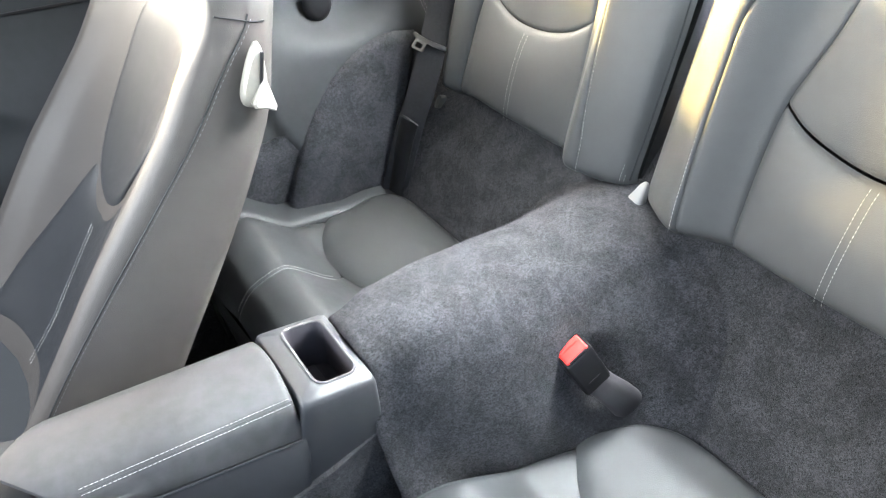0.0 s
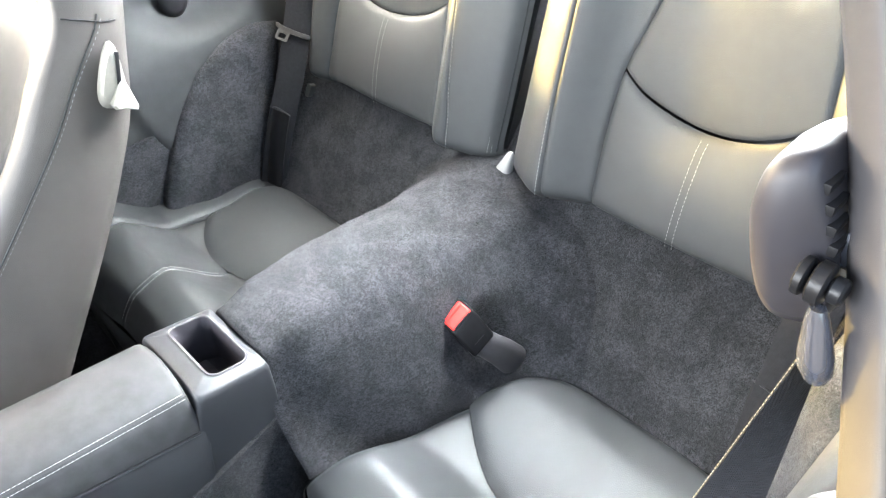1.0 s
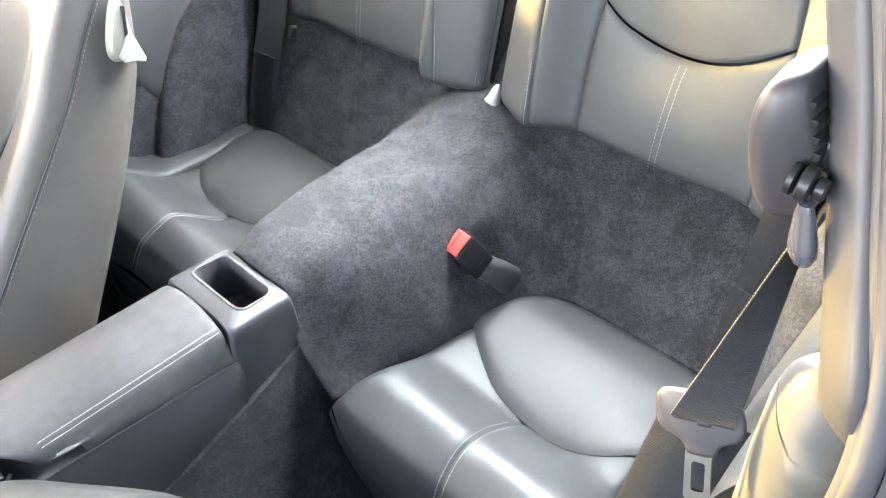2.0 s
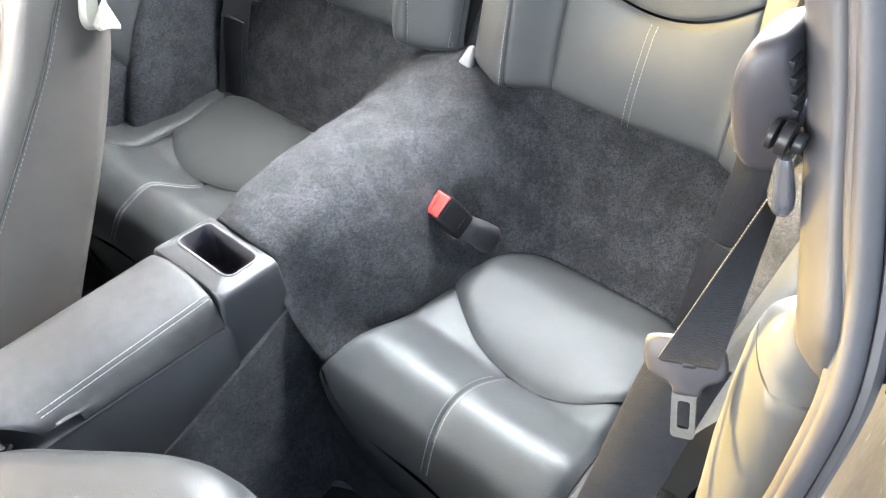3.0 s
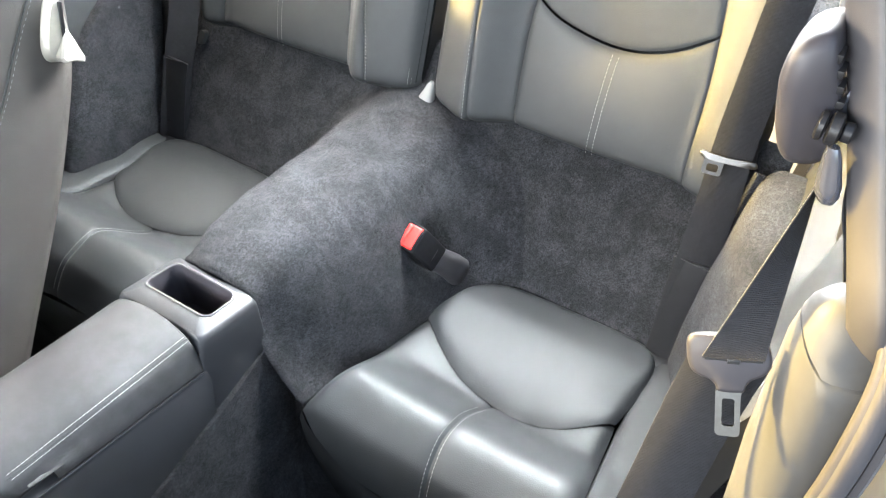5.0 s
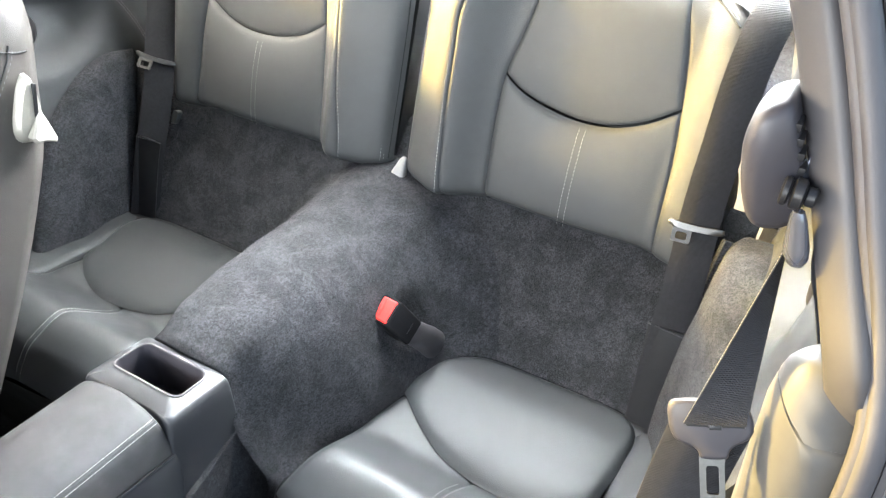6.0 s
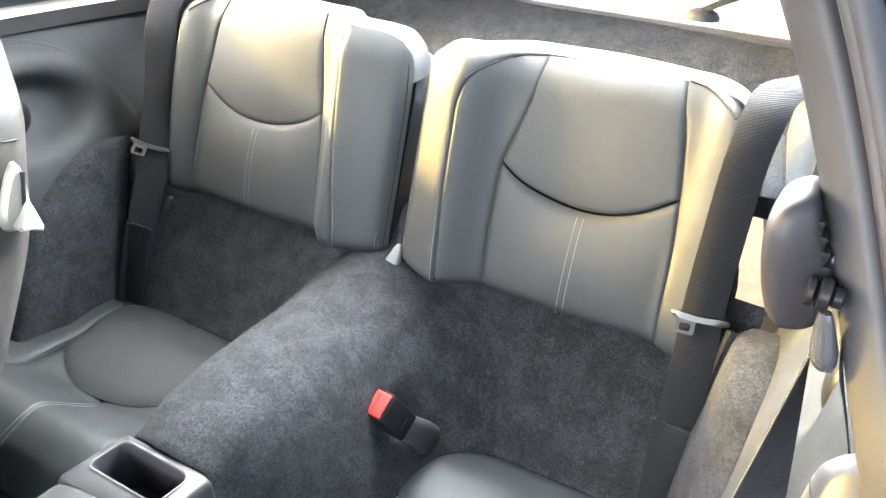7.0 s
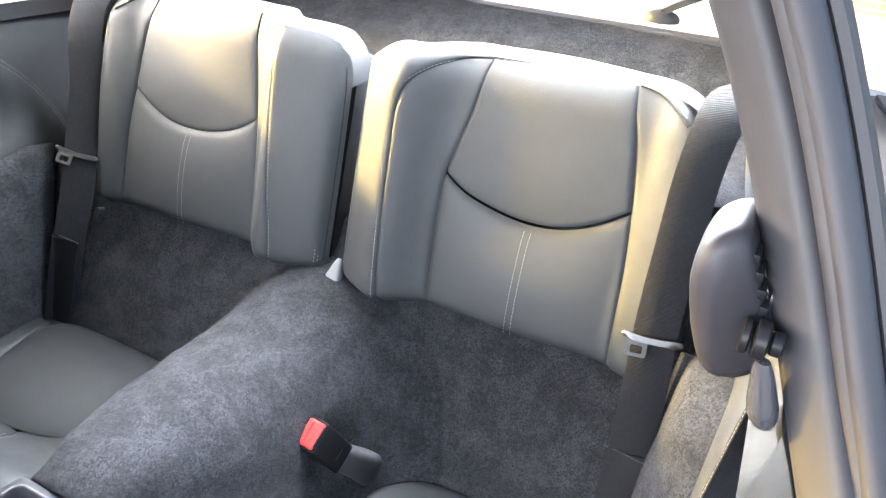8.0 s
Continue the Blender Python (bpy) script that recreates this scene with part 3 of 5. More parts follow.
wiper = thing("rear_wiper", "black rear wiper outside the glass, its round hub greyed for haze", "wiper", at=(0.27, 0.60, 0.875))
prof = [(0.030, 0.0), (0.030, 0.006), (0.024, 0.013), (0.012, 0.018), (0.002, 0.019)]
hub = np.array([[(0.27 + r * math.cos(a), 0.60 + r * 0.8 * math.sin(a), 0.870 + h) for a in np.linspace(0, 2 * np.pi, 20, endpoint=False)] for r, h in prof])
# the haze over the hub is put into its grey plastic
part("hub", loft(hub), PILLAR, wiper)
part("arm", sweep(spline([(0.27, 0.60, 0.884), (0.31, 0.60, 0.908), (0.38, 0.595, 0.936), (0.52, 0.58, 0.960)], 12), [(-0.013, -0.004), (0.013, -0.004), (0.010, 0.006), (-0.010, 0.006)], (0, 1, 0)), BLACK, wiper)

for k, s in ((2, -1), (3, 1)):
    w = thing("window_%d" % k, "fixed glass side window of the rear cabin", "window", kind="structure", at=(s * 0.6, 0, 0.87))
    rows = [[(s * (0.645 - 0.19 * t ** 1.2 - 0.06 * max(0, y - 0.1) * 2), y, 0.872 + 0.39 * t) for y in np.linspace(-0.36, 0.36 - 0.1 * t, 10)] for t in np.linspace(0, 1, 8)]
    p = part("pane", sheet(np.array(rows), (s * 0.004, 0, 0)), GLASS, w)
    p.visible_shadow = False
    path = [(s * 0.655, -0.42, 0.880), (s * 0.65, 0.0, 0.878), (s * 0.60, 0.36, 0.868)]
    part("window_frame", sweep(spline(path, 12), [(-0.008, -0.008), (0.008, -0.008), (0.008, 0.008), (-0.008, 0.008)], (1, 0, 0)), RUBBER, w, "black rubber window seal")

# passenger door, closed; its top raised to keep sun off the driver's seat
door = thing("door_1", "closed passenger door with a grey leather inner panel", "car door", kind="structure", at=(-0.66, -1.0, 0.25))
rows = []
for z in np.linspace(0.22, 0.905, 30):
    row = []
    for y in np.linspace(-1.6, -0.40, 40):
        x = -0.640 - 0.02 * (z - 0.5) / 0.3 + 0.030 * math.exp(-((z - 0.60) / 0.07) ** 2) - 0.012 / (1 + math.exp(-(z - 0.72) * 90))
        row.append((x, y, z))
    rows.append(row)
part("door_panel", sheet(np.array(rows), (-0.05, 0, 0)), LEATHER_DARK, door)
part("door_top", sweep(spline([(-0.655, -1.6, 0.912), (-0.66, -1.0, 0.915), (-0.655, -0.46, 0.912)], 10), [(-0.05, -0.02), (-0.04, 0.01), (0.0, 0.016), (0.03, 0.0), (0.03, -0.02)], (1, 0, 0)), LEATHER, door, "grey leather door top")
part("door_seam", tube(np.array([(-0.6715, y, 0.8115 - 0.05 * (y + 0.55)) for y in np.linspace(-1.2, -0.41, 16)]), 0.0028, 6), BLACK, door, "dark seam under the door top")
part("door_handle", sweep(spline([(-0.60, -1.15, 0.70), (-0.575, -1.0, 0.72), (-0.575, -0.8, 0.72), (-0.60, -0.68, 0.70)], 16), [(-0.012, -0.014), (0.012, -0.014), (0.012, 0.014), (-0.012, 0.014)], (0, 0, 1)), SATIN, door, "satin grab handle")

# ---- rear backrests ----


def front_y(x, z, s=1):
    """The backrest's general front: leaning plane, raised along the inner bolster and at the outer edge (x from the car's middle)."""
    knees = (0.008, 0.024, 0.050, 0.074, 0.081, 0.090, 0.136, 0.148, 0.37, 0.40, 0.445) if s > 0 else (0.008, 0.024, 0.062, 0.097, 0.104, 0.111, 0.138, 0.150, 0.37, 0.40, 0.445)
    b = curve(x, knees, (0.010, -0.004, -0.0170, -0.0285, -0.0300, -0.0270, -0.0025, 0.0008, 0.0, -0.011, -0.024))
    low = 0.006 * math.exp(-((z - 0.60) / 0.012) ** 2)
    roll = 0.014 * (max(0.0, z - 0.872) / 0.04) ** 2
    return -0.003 + 0.30 * (z - 0.608) + b + low + roll


S1 = [(0.090, 0.602), (0.084, 0.67), (0.080, 0.732), (0.078, 0.806), (0.078, 0.853), (0.092, 0.884), (0.127, 0.903), (0.176, 0.911)]
S2 = [(0.148, 0.602), (0.145, 0.66), (0.143, 0.718), (0.145, 0.779), (0.156, 0.822), (0.166, 0.858), (0.176, 0.911)]
SO = [(0.390, 0.602), (0.386, 0.66), (0.382, 0.725), (0.374, 0.787), (0.362, 0.852), (0.347, 0.912)]
SMILE = [(0.145, 0.779), (0.175, 0.762), (0.216, 0.751), (0.259, 0.746), (0.299, 0.750), (0.337, 0.764), (0.374, 0.787)]
INNER = [(0.012, 0.604), (0.011, 0.70), (0.011, 0.80), (0.013, 0.865), (0.022, 0.893), (0.048, 0.906), (0.100, 0.912), (0.176, 0.9135)]
OUTER = [(0.436, 0.602), (0.438, 0.70), (0.437, 0.80), (0.432, 0.86), (0.425, 0.892), (0.414, 0.905)]
TOPR = [(0.176, 0.911), (0.26, 0.915), (0.347, 0.912)]

# the passenger side's inner strip runs straight up over the top
S1P = [(0.088, 0.602), (0.091, 0.65), (0.098, 0.70), (0.105, 0.78), (0.110, 0.85), (0.114, 0.895), (0.117, 0.9115)]
S2P = [(0.138, 0.602), (0.140, 0.66), (0.143, 0.723), (0.149, 0.797), (0.159, 0.867), (0.168, 0.9130)]
INNERP = [(0.012, 0.604), (0.011, 0.70), (0.011, 0.80), (0.012, 0.86), (0.016, 0.885), (0.028, 0.900)]
SMILEP = [(0.148, 0.784), (0.180, 0.764), (0.216, 0.753), (0.259, 0.748), (0.299, 0.751), (0.337, 0.764), (0.374, 0.787)]
TOPRP = [(0.168, 0.9130), (0.26, 0.915), (0.347, 0.912)]


def cut(curve, a, b):
    """The stretch of a curve between two heights."""
    p = spline(curve, 80)
    k = [q for q in p.tolist() if a - 1e-4 <= q[1] <= b + 1e-4]
    return k[::max(1, len(k) // 8)] + [k[-1]] if len(k) > 9 else k


def backrest(s, whole):
    # core and back shell
    ring = [(0.018, 0.61), (0.016, 0.72), (0.016, 0.86), (0.03, 0.895), (0.06, 0.905), (0.18, 0.908), (0.35, 0.903), (0.405, 0.896), (0.428, 0.86), (0.432, 0.74), (0.430, 0.61)]
    o = spline(ring + ring[:1], 61)[:-1]
    rings = []
    for dep, grow in ((0.016, 0.0), (0.06, 0.004), (0.105, 0.0), (0.115, -0.012)):
        rings.append([(s * (0.22 + (x - 0.22) * (1 + grow * 2)), 0.30 * (z - 0.608) + dep + 0.012, z + grow * (z - 0.7) * 2 - 0.55 * dep * max(0.0, (z - 0.75) / 0.15)) for x, z in o.tolist()])
    t = part("backrest", loft(rings), LEATHER_DARK, whole, "dark leather backrest sides and back")

    def skin(name, g, edges, crown, mat=LEATHER, label=""):
        d = sunk(g, crown=crown, **edges)
        flush = sunk(g, crown=crown, **dict(edges, left=(0.0, 0.01)))
        d = flush + (d - flush) * np.clip((0.893 - g[..., 1]) / 0.03, 0, 1)
        y = np.array([[front_y(x, z, s) for x, z in row] for row in g.tolist()])
        pts = np.stack([s * g[..., 0], y + d, g[..., 1]], 2)
        part(name, sheet(pts), mat, t, label, angle=60)
        return pts

    seam, edge = (0.0030, 0.0022), (0.016, 0.010)
    s1, s2, inner, smile, topr = (S1, S2, INNER, SMILE, TOPR) if s > 0 else (S1P, S2P, INNERP, SMILEP, TOPRP)
    top1 = [(0.176, 0.9135), (0.176, 0.912), (0.176, 0.911)] if s > 0 else [INNERP[-1], (0.065, 0.9095), S1P[-1]]
    top2 = [(0.176, 0.9109), (0.176, 0.911), (0.1761, 0.911)] if s > 0 else [S1P[-1], (0.142, 0.9125), S2P[-1]]
    skin("inner_bolster", coons([(0.012, 0.604), (0.05, 0.600), s1[0]], top1, inner, s1, 22, 60), dict(left=(0.006, 0.006), right=seam, bottom=edge, top=(0.0, 0.01)), 0.004)
    skin("inner_strip", coons([s1[0], (0.116, 0.602), s2[0]], top2, s1, s2, 16, 54), dict(left=seam, right=seam, bottom=edge, top=(0.0, 0.01)), 0.0)
    skin("lower_panel", coons([s2[0], (0.27, 0.600), (0.390, 0.602)], smile, cut(s2, 0.60, smile[0][1]), cut(SO, 0.60, 0.787), 40, 34), dict(left=seam, right=seam, bottom=edge, top=(0.0028, 0.0040)), 0.009)
    skin("upper_panel", coons(smile, topr, cut(s2, smile[0][1], topr[0][1]), cut(SO, 0.787, 0.912), 40, 30), dict(left=seam, right=seam, bottom=(0.0012, 0.0020), top=(0.0, 0.01)), 0.005)
    skin("outer_bolster", coons([(0.390, 0.602), (0.41, 0.601), (0.436, 0.602)], [(0.347, 0.912), (0.38, 0.911), (0.414, 0.905)], SO, OUTER, 18, 54), dict(left=seam, right=edge, bottom=edge, top=(0.0, 0.01)), 0.003)
    # top: rolls over to the back, round both upper corners
    corner_in = [(0.012, 0.845), (0.0135, 0.868), (0.0195, 0.888)]
    line = spline(corner_in + [(0.030, 0.8985), (0.048, 0.906), (0.100, 0.912), (0.176, 0.9135), (0.26, 0.915), (0.347, 0.912), (0.39, 0.910), (0.412, 0.9055), (0.425, 0.893), (0.4325, 0.868), (0.435, 0.84)], 64)
    tangent = np.gradient(line, axis=0)
    tangent /= np.linalg.norm(tangent, axis=1)[:, None]
    rows = []
    for a in np.linspace(0, 1, 12):
        row = []
        for (x, z), (tx, tz) in zip(line.tolist(), tangent.tolist()):
            y0 = front_y(x, z, s) + (0.006 * min(1.0, max(0.0, (0.893 - z) / 0.03)) if x < 0.1 else 0.009 * min(1.0, max(0.0, (0.905 - z) / 0.03)) if x > 0.41 else 0.0)
            ang = a * math.pi * 0.5
            out = 0.003 * math.sin(ang * 1.6) - 0.0005
            out *= 1.0 if 0.03 < x < 0.40 else 0.45
            row.append((s * (x - tz * out), y0 + 0.026 * (1 - math.cos(ang * 1.5)), z + tx * out))
        rows.append(row)
    part("top_panel", sheet(np.array(rows)), LEATHER, t, angle=60)
    # threads
    lift = -0.0012

    def threads(xz, dx):
        row = [(s * (x + dx), front_y(x + dx, z, s) + lift + 0.004 * math.exp(-((abs(dx)) / 0.0032) ** 1.3), z) for x, z in xz]
        part("stitching", stitch_row(row, (0, -1, 0.3), r=0.00042), THREAD, t, kind="stuff")

    p = spline(s1, 60)[2:-6].tolist()
    threads(p, -0.0042)
    g = coons([s2[0], (0.27, 0.600), (0.390, 0.602)], smile, cut(s2, 0.60, smile[0][1]), cut(SO, 0.60, 0.787), 40, 34)
    d = sunk(g, (0.004, 0.0032), (0.004, 0.0032), (0.009, 0.006), (0.008, 0.006), crown=0.011)
    flat = g.reshape(-1, 2)
    for off in (-0.0042, 0.0042):
        row = []
        for z in np.linspace(0.612, 0.742, 30):
            x = 0.264 + off - (z - 0.70) * 0.01
            near = np.argmin(((flat - (x, z)) ** 2).sum(1))
            row.append((s * x, front_y(x, z, s) + d.reshape(-1)[near] - 0.0010, z))
        part("stitching", stitch_row(row, (0, -1, 0.3)), THREAD, t, kind="stuff")
    for dx in (0.007, 0.0105):
        row = [(s * (x + dx), front_y(x + dx, z, s) + 0.0015 * (dx < 0.008), z) for x, z in spline([(0.0135, 0.62), (0.0125, 0.72), (0.0125, 0.82), (0.016, 0.865)], 30).tolist()]
        part("stitching", stitch_row(row, (0, -1, 0.3)), DARK_THREAD if s > 0 else THREAD, t, kind="stuff")
    # welt along the inner edge and over the outer top corner
    welt = [(s * x, front_y(x, z, s) + 0.004, z) for x, z in [(0.0165, 0.62), (0.0155, 0.72), (0.0155, 0.82), (0.018, 0.872), (0.030, 0.897)]]
    part("piping", tube(spline(welt, 30), 0.0016, 6), LEATHER_DARK, t, "dark leather piping")
    corner = [(s * x, front_y(x, z, s) - 0.001, z) for x, z in [(0.349, 0.913), (0.372, 0.909), (0.392, 0.901), (0.410, 0.890)]]
    part("piping", tube(spline(corner, 14), 0.0013, 6), LEATHER_DARK, t, "dark leather piping")
    row = [(x, y - 0.001, z + 0.006) for x, y, z in spline(corner, 14).tolist()]
    part("stitching", stitch_row(row, (0, -1, 0.6)), THREAD, t, kind="stuff")
    return t



# hinge cover between the backrests, and one at the passenger side's outer end
hc = thing("hinge_cover", "small pale grey plastic hinge cover between the backrests", "hinge cover", group="hinge covers", at=(0.008, -0.012, 0.60))
rings = []
for z, w, d, dx in ((0.592, 0.0165, 0.0120, 0.0), (0.600, 0.0150, 0.0110, 0.001), (0.610, 0.0115, 0.0095, 0.0035), (0.621, 0.0080, 0.0075, 0.006), (0.630, 0.0055, 0.0055, 0.0075), (0.634, 0.0030, 0.003, 0.008)):
    rings.append([(0.007 + dx + w * x, -0.012 + 0.35 * (z - 0.592) + d * y, z) for x, y in rounded(2.0, 2.0, 0.6, 5)])
part("cover", loft(rings), PALE, hc, angle=60)
hc2 = thing("hinge_cover", "small grey plastic hinge cover at the backrest's outer foot", "hinge cover", group="hinge covers", at=(-0.441, -0.01, 0.56))
part("cover", plate(rounded(0.010, 0.024, 0.004), 0.012, Matrix.Translation((-0.441, -0.010, 0.577)) @ pose(0, 0, 0, 70, 12, 0), 0.003), TRIM, hc2)

# ---- rear cushions ----
LEFT = [(0.098, -0.432), (0.108, -0.400), (0.124, -0.350), (0.143, -0.290), (0.158, -0.230)]
CSMILE = [(0.158, -0.230), (0.176, -0.246), (0.205, -0.268), (0.248, -0.292), (0.298, -0.303), (0.349, -0.303), (0.390, -0.286), (0.437, -0.248)]
CREAR = [(0.167, -0.178), (0.182, -0.139), (0.215, -0.113), (0.27, -0.104), (0.33, -0.103), (0.40, -0.106), (0.438, -0.117), (0.452, -0.152)]
CSTITCH = [(0.285, -0.457), (0.276, -0.42), (0.272, -0.385), (0.276, -0.345), (0.286, -0.320), (0.298, -0.303)]
CFRONT = [(0.098, -0.432), (0.131, -0.447), (0.19, -0.457), (0.285, -0.460), (0.36, -0.462), (0.437, -0.462)]


def seat_z(x, y):
    """The cushion's general top: dished, falling to the rear, rolling over at the front."""
    z = curve(y, (-0.47, -0.45, -0.42, -0.375, -0.305, -0.24, -0.18, -0.12), (0.362, 0.404, 0.438, 0.452, 0.440, 0.443, 0.443, 0.436))
    return z - 0.006 * math.exp(-((x - 0.30) / 0.09) ** 2)


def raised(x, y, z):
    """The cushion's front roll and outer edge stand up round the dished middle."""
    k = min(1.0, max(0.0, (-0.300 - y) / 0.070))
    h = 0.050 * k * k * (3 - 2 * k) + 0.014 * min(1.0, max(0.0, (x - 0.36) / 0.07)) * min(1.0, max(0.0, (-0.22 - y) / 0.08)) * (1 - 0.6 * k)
    # points climb along the line to the camera's eye at 3.5 s
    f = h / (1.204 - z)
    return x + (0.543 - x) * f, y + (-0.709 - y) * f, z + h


def cushion(s, whole):
    core = spline(LEFT[::-1] + CFRONT[1:] + [(0.437, -0.248)] + CREAR[::-1] + [(0.158, -0.230)], 70)[:-1]
    mid = core.mean(0)
    t = part("cushion", loft([[(s * (mid[0] + (x - mid[0]) * f), mid[1] + (y - mid[1]) * f, z) for x, y in core.tolist()] for f, z in ((0.93, 0.31), (0.96, 0.34), (0.94, 0.385), (0.80, 0.40))]), LEATHER_DARK, whole)

    def skin(name, g, edges, crown, lift=0.0):
        d = sunk(g, crown=crown, **edges) - lift
        z = np.array([[seat_z(x, y) for x, y in row] for row in g.tolist()])
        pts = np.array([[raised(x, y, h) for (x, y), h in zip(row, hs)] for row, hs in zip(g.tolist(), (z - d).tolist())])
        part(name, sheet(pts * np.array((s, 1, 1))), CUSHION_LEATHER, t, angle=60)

    seam, edge = (0.004, 0.004), (0.008, 0.007)
    low_smile, hi_smile = CSMILE[:5], CSMILE[4:]
    skin("rear_pad", coons(CSMILE, CREAR, [(0.158, -0.230), (0.160, -0.205), (0.167, -0.178)], [(0.437, -0.248), (0.447, -0.20), (0.452, -0.152)], 46, 34), dict(left=(0.004, 0.010), right=edge, bottom=(0.0035, 0.011), top=edge), 0.007, 0.0)
    skin("front_panel", coons(CFRONT[:4][:-1] + [(0.285, -0.457)], low_smile, LEFT, CSTITCH, 36, 34), dict(left=edge, right=(0.003, 0.005), bottom=(0.0, 0.01), top=(0.005, 0.026)), 0.003)
    skin("front_panel", coons([(0.285, -0.457), (0.36, -0.462), (0.437, -0.462)], hi_smile, CSTITCH, [(0.437, -0.462), (0.440, -0.40), (0.440, -0.31), (0.437, -0.248)], 34, 34), dict(left=(0.003, 0.005), right=(0.012, 0.012), bottom=(0.0, 0.01), top=(0.005, 0.026)), 0.003)
    # front and sides
    ring = spline(LEFT[::-1] + CFRONT[1:-1] + [(0.437, -0.460)], 50)
    rows = []
    for k, (out, down) in enumerate(((0.0, 0.0), (0.004, 0.014), (0.003, 0.045), (-0.006, 0.10), (-0.016, 0.16))):
        row = []
        for x, y in ring.tolist():
            cx, cy = 0.29, -0.29
            v = Vector((x - cx, y - cy)).normalized()
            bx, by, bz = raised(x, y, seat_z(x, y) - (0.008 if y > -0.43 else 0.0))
            row.append((s * (bx + v.x * out), by + v.y * out, bz - down))
        rows.append(row)
    part("cushion_side", sheet(np.array(rows)), LEATHER_DARK, t, "dark leather cushion side", angle=60)
    for off in (-0.0045, 0.0045):
        row = [(x + off, y, seat_z(x, y) + 0.0002 - 0.005 * math.exp(-(max(0, -0.303 - y) / 0.026) ** 1.3)) for x, y in spline(CSTITCH, 40)[1:-3].tolist()]
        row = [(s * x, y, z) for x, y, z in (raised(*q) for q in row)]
        part("stitching", stitch_row(row, (0, -0.3, 1)), THREAD, t, kind="stuff")
    if s > 0:
        fold = [(0.1880, -0.2170), (0.1875, -0.2115), (0.1845, -0.2065), (0.1800, -0.2030)]
        part("crease", tube(spline([(x, y, seat_z(x, y) + 0.0008) for x, y in fold], 14), 0.0009, 6), CUSHION_LEATHER, t, "short crease in the leather")
    return t


for s in (-1, 1):
    whole = thing("jump_seat", "grey leather rear seat with pale stitching on the %s side" % ("passenger" if s < 0 else "driver"), "car seat", group="rear seats", at=(s * 0.28, -0.20, 0.31))
    backrest(s, whole)
    cushion(s, whole)

# leather trim between each cushion and the side, with a piped inner edge
for s in (-1, 1):
    rows, edge = [], []
    for y in np.linspace(-0.455, -0.13, 30):
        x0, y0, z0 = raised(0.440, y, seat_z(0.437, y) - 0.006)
        edge.append((s * (x0 + 0.004), y0, z0 - 0.004))
        rows.append([(s * (x0 + (0.520 - x0) * t), y0, z0 - 0.012 * math.exp(-t / 0.04) + 0.004 * math.sin(math.pi * t) + 0.012 * t * t) for t in (0.0, 0.03, 0.08, 0.2, 0.4, 0.6, 0.8, 1.0)])
    trim = thing("seat_side_trim", "dark grey leather trim beside the rear cushion", "trim panel", group="seat side trims", at=(s * 0.48, -0.30, 0.30))
    # passenger trim's darker leather stands in for less light on that side
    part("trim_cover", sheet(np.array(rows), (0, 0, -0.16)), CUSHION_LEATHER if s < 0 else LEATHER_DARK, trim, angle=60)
    part("piping", tube(edge, 0.0010, 6), LEATHER_DARK, trim, "dark leather piping")

# ---- centre console ----
con = thing("centre_console", "grey plastic centre console with a stitched armrest lid and open tray", "centre console", at=(0, -0.65, 0.40))
# body under the lid


def seam_z(y):
    """The level line between the console's body and its lid."""
    return min(0.571 + 0.186 * (-0.512 - y), 0.625)


rows = []
for y in np.linspace(-1.25, -0.545, 26):
    zt = seam_z(y)
    rows.append([(-0.072, y, 0.36), (-0.067, y, 0.48), (-0.0655, y, zt - 0.006), (-0.0635, y, zt - 0.0015), (0.0, y, zt - 0.001), (0.0635, y, zt - 0.0015), (0.0655, y, zt - 0.006), (0.067, y, 0.48), (0.072, y, 0.36)])
for y, k in ((-0.535, 0.25), (-0.520, 0.62), (-0.5085, 1.0)):
    zt = seam_z(y)
    low = 0.36 + (zt - 0.02 - 0.36) * k
    rows.append([(-0.072 + 0.005 * k, y, low), (-0.067, y, max(0.48, low + 0.004)), (-0.0655, y, zt - 0.006), (-0.0635, y, zt - 0.0015), (0.0, y, zt - 0.001), (0.0635, y, zt - 0.0015), (0.0655, y, zt - 0.006), (0.067, y, max(0.48, low + 0.004)), (0.072 - 0.005 * k, y, low)])
part("console_body", loft(np.array(rows)), PLASTIC, con, angle=30)
# lid: arched across, rising forwards, its front edge bowed
LID = ((0.0, 0.0), (0.020, -0.002), (0.035, -0.0055), (0.045, -0.0098), (0.051, -0.0138), (0.0555, -0.0200), (0.0580, -0.0290))


def lid_top(y):
    return 0.626 + 0.10 * (-0.506 - y)


rows = []
stops = np.r_[0.0, 0.006, np.linspace(0.03, 0.97, 16), 0.992, 1.0]
for k, f in enumerate(stops):
    e = 0.004 if k in (0, len(stops) - 1) else (0.001 if k in (1, len(stops) - 2) else 0.0)
    ring = []
    right = [(x, dz) for x, dz in LID] + [(0.0612, None), (0.0625, None)]
    for x, dz in [(-x, dz) for x, dz in right[:0:-1]] + right:
        front = -0.700 - 0.058 * (1 - abs(x) / 0.0625) ** 0.8
        rear = -0.5088 + 0.004 * (1 - (x / 0.0625) ** 2)
        y = front + (rear - front) * f
        if dz is None:
            y = max(y, -0.672)
            z = seam_z(y) + (0.012 if abs(x) < 0.062 else 0.001)
        else:
            z = lid_top(y) + dz - e
        ring.append((x * (1 - e * 3), y, z))
    rows.append(ring)
lid = part("armrest_lid", loft(np.array(rows)), SUEDE, con, "dark grey soft lid with pale double stitching", angle=50)
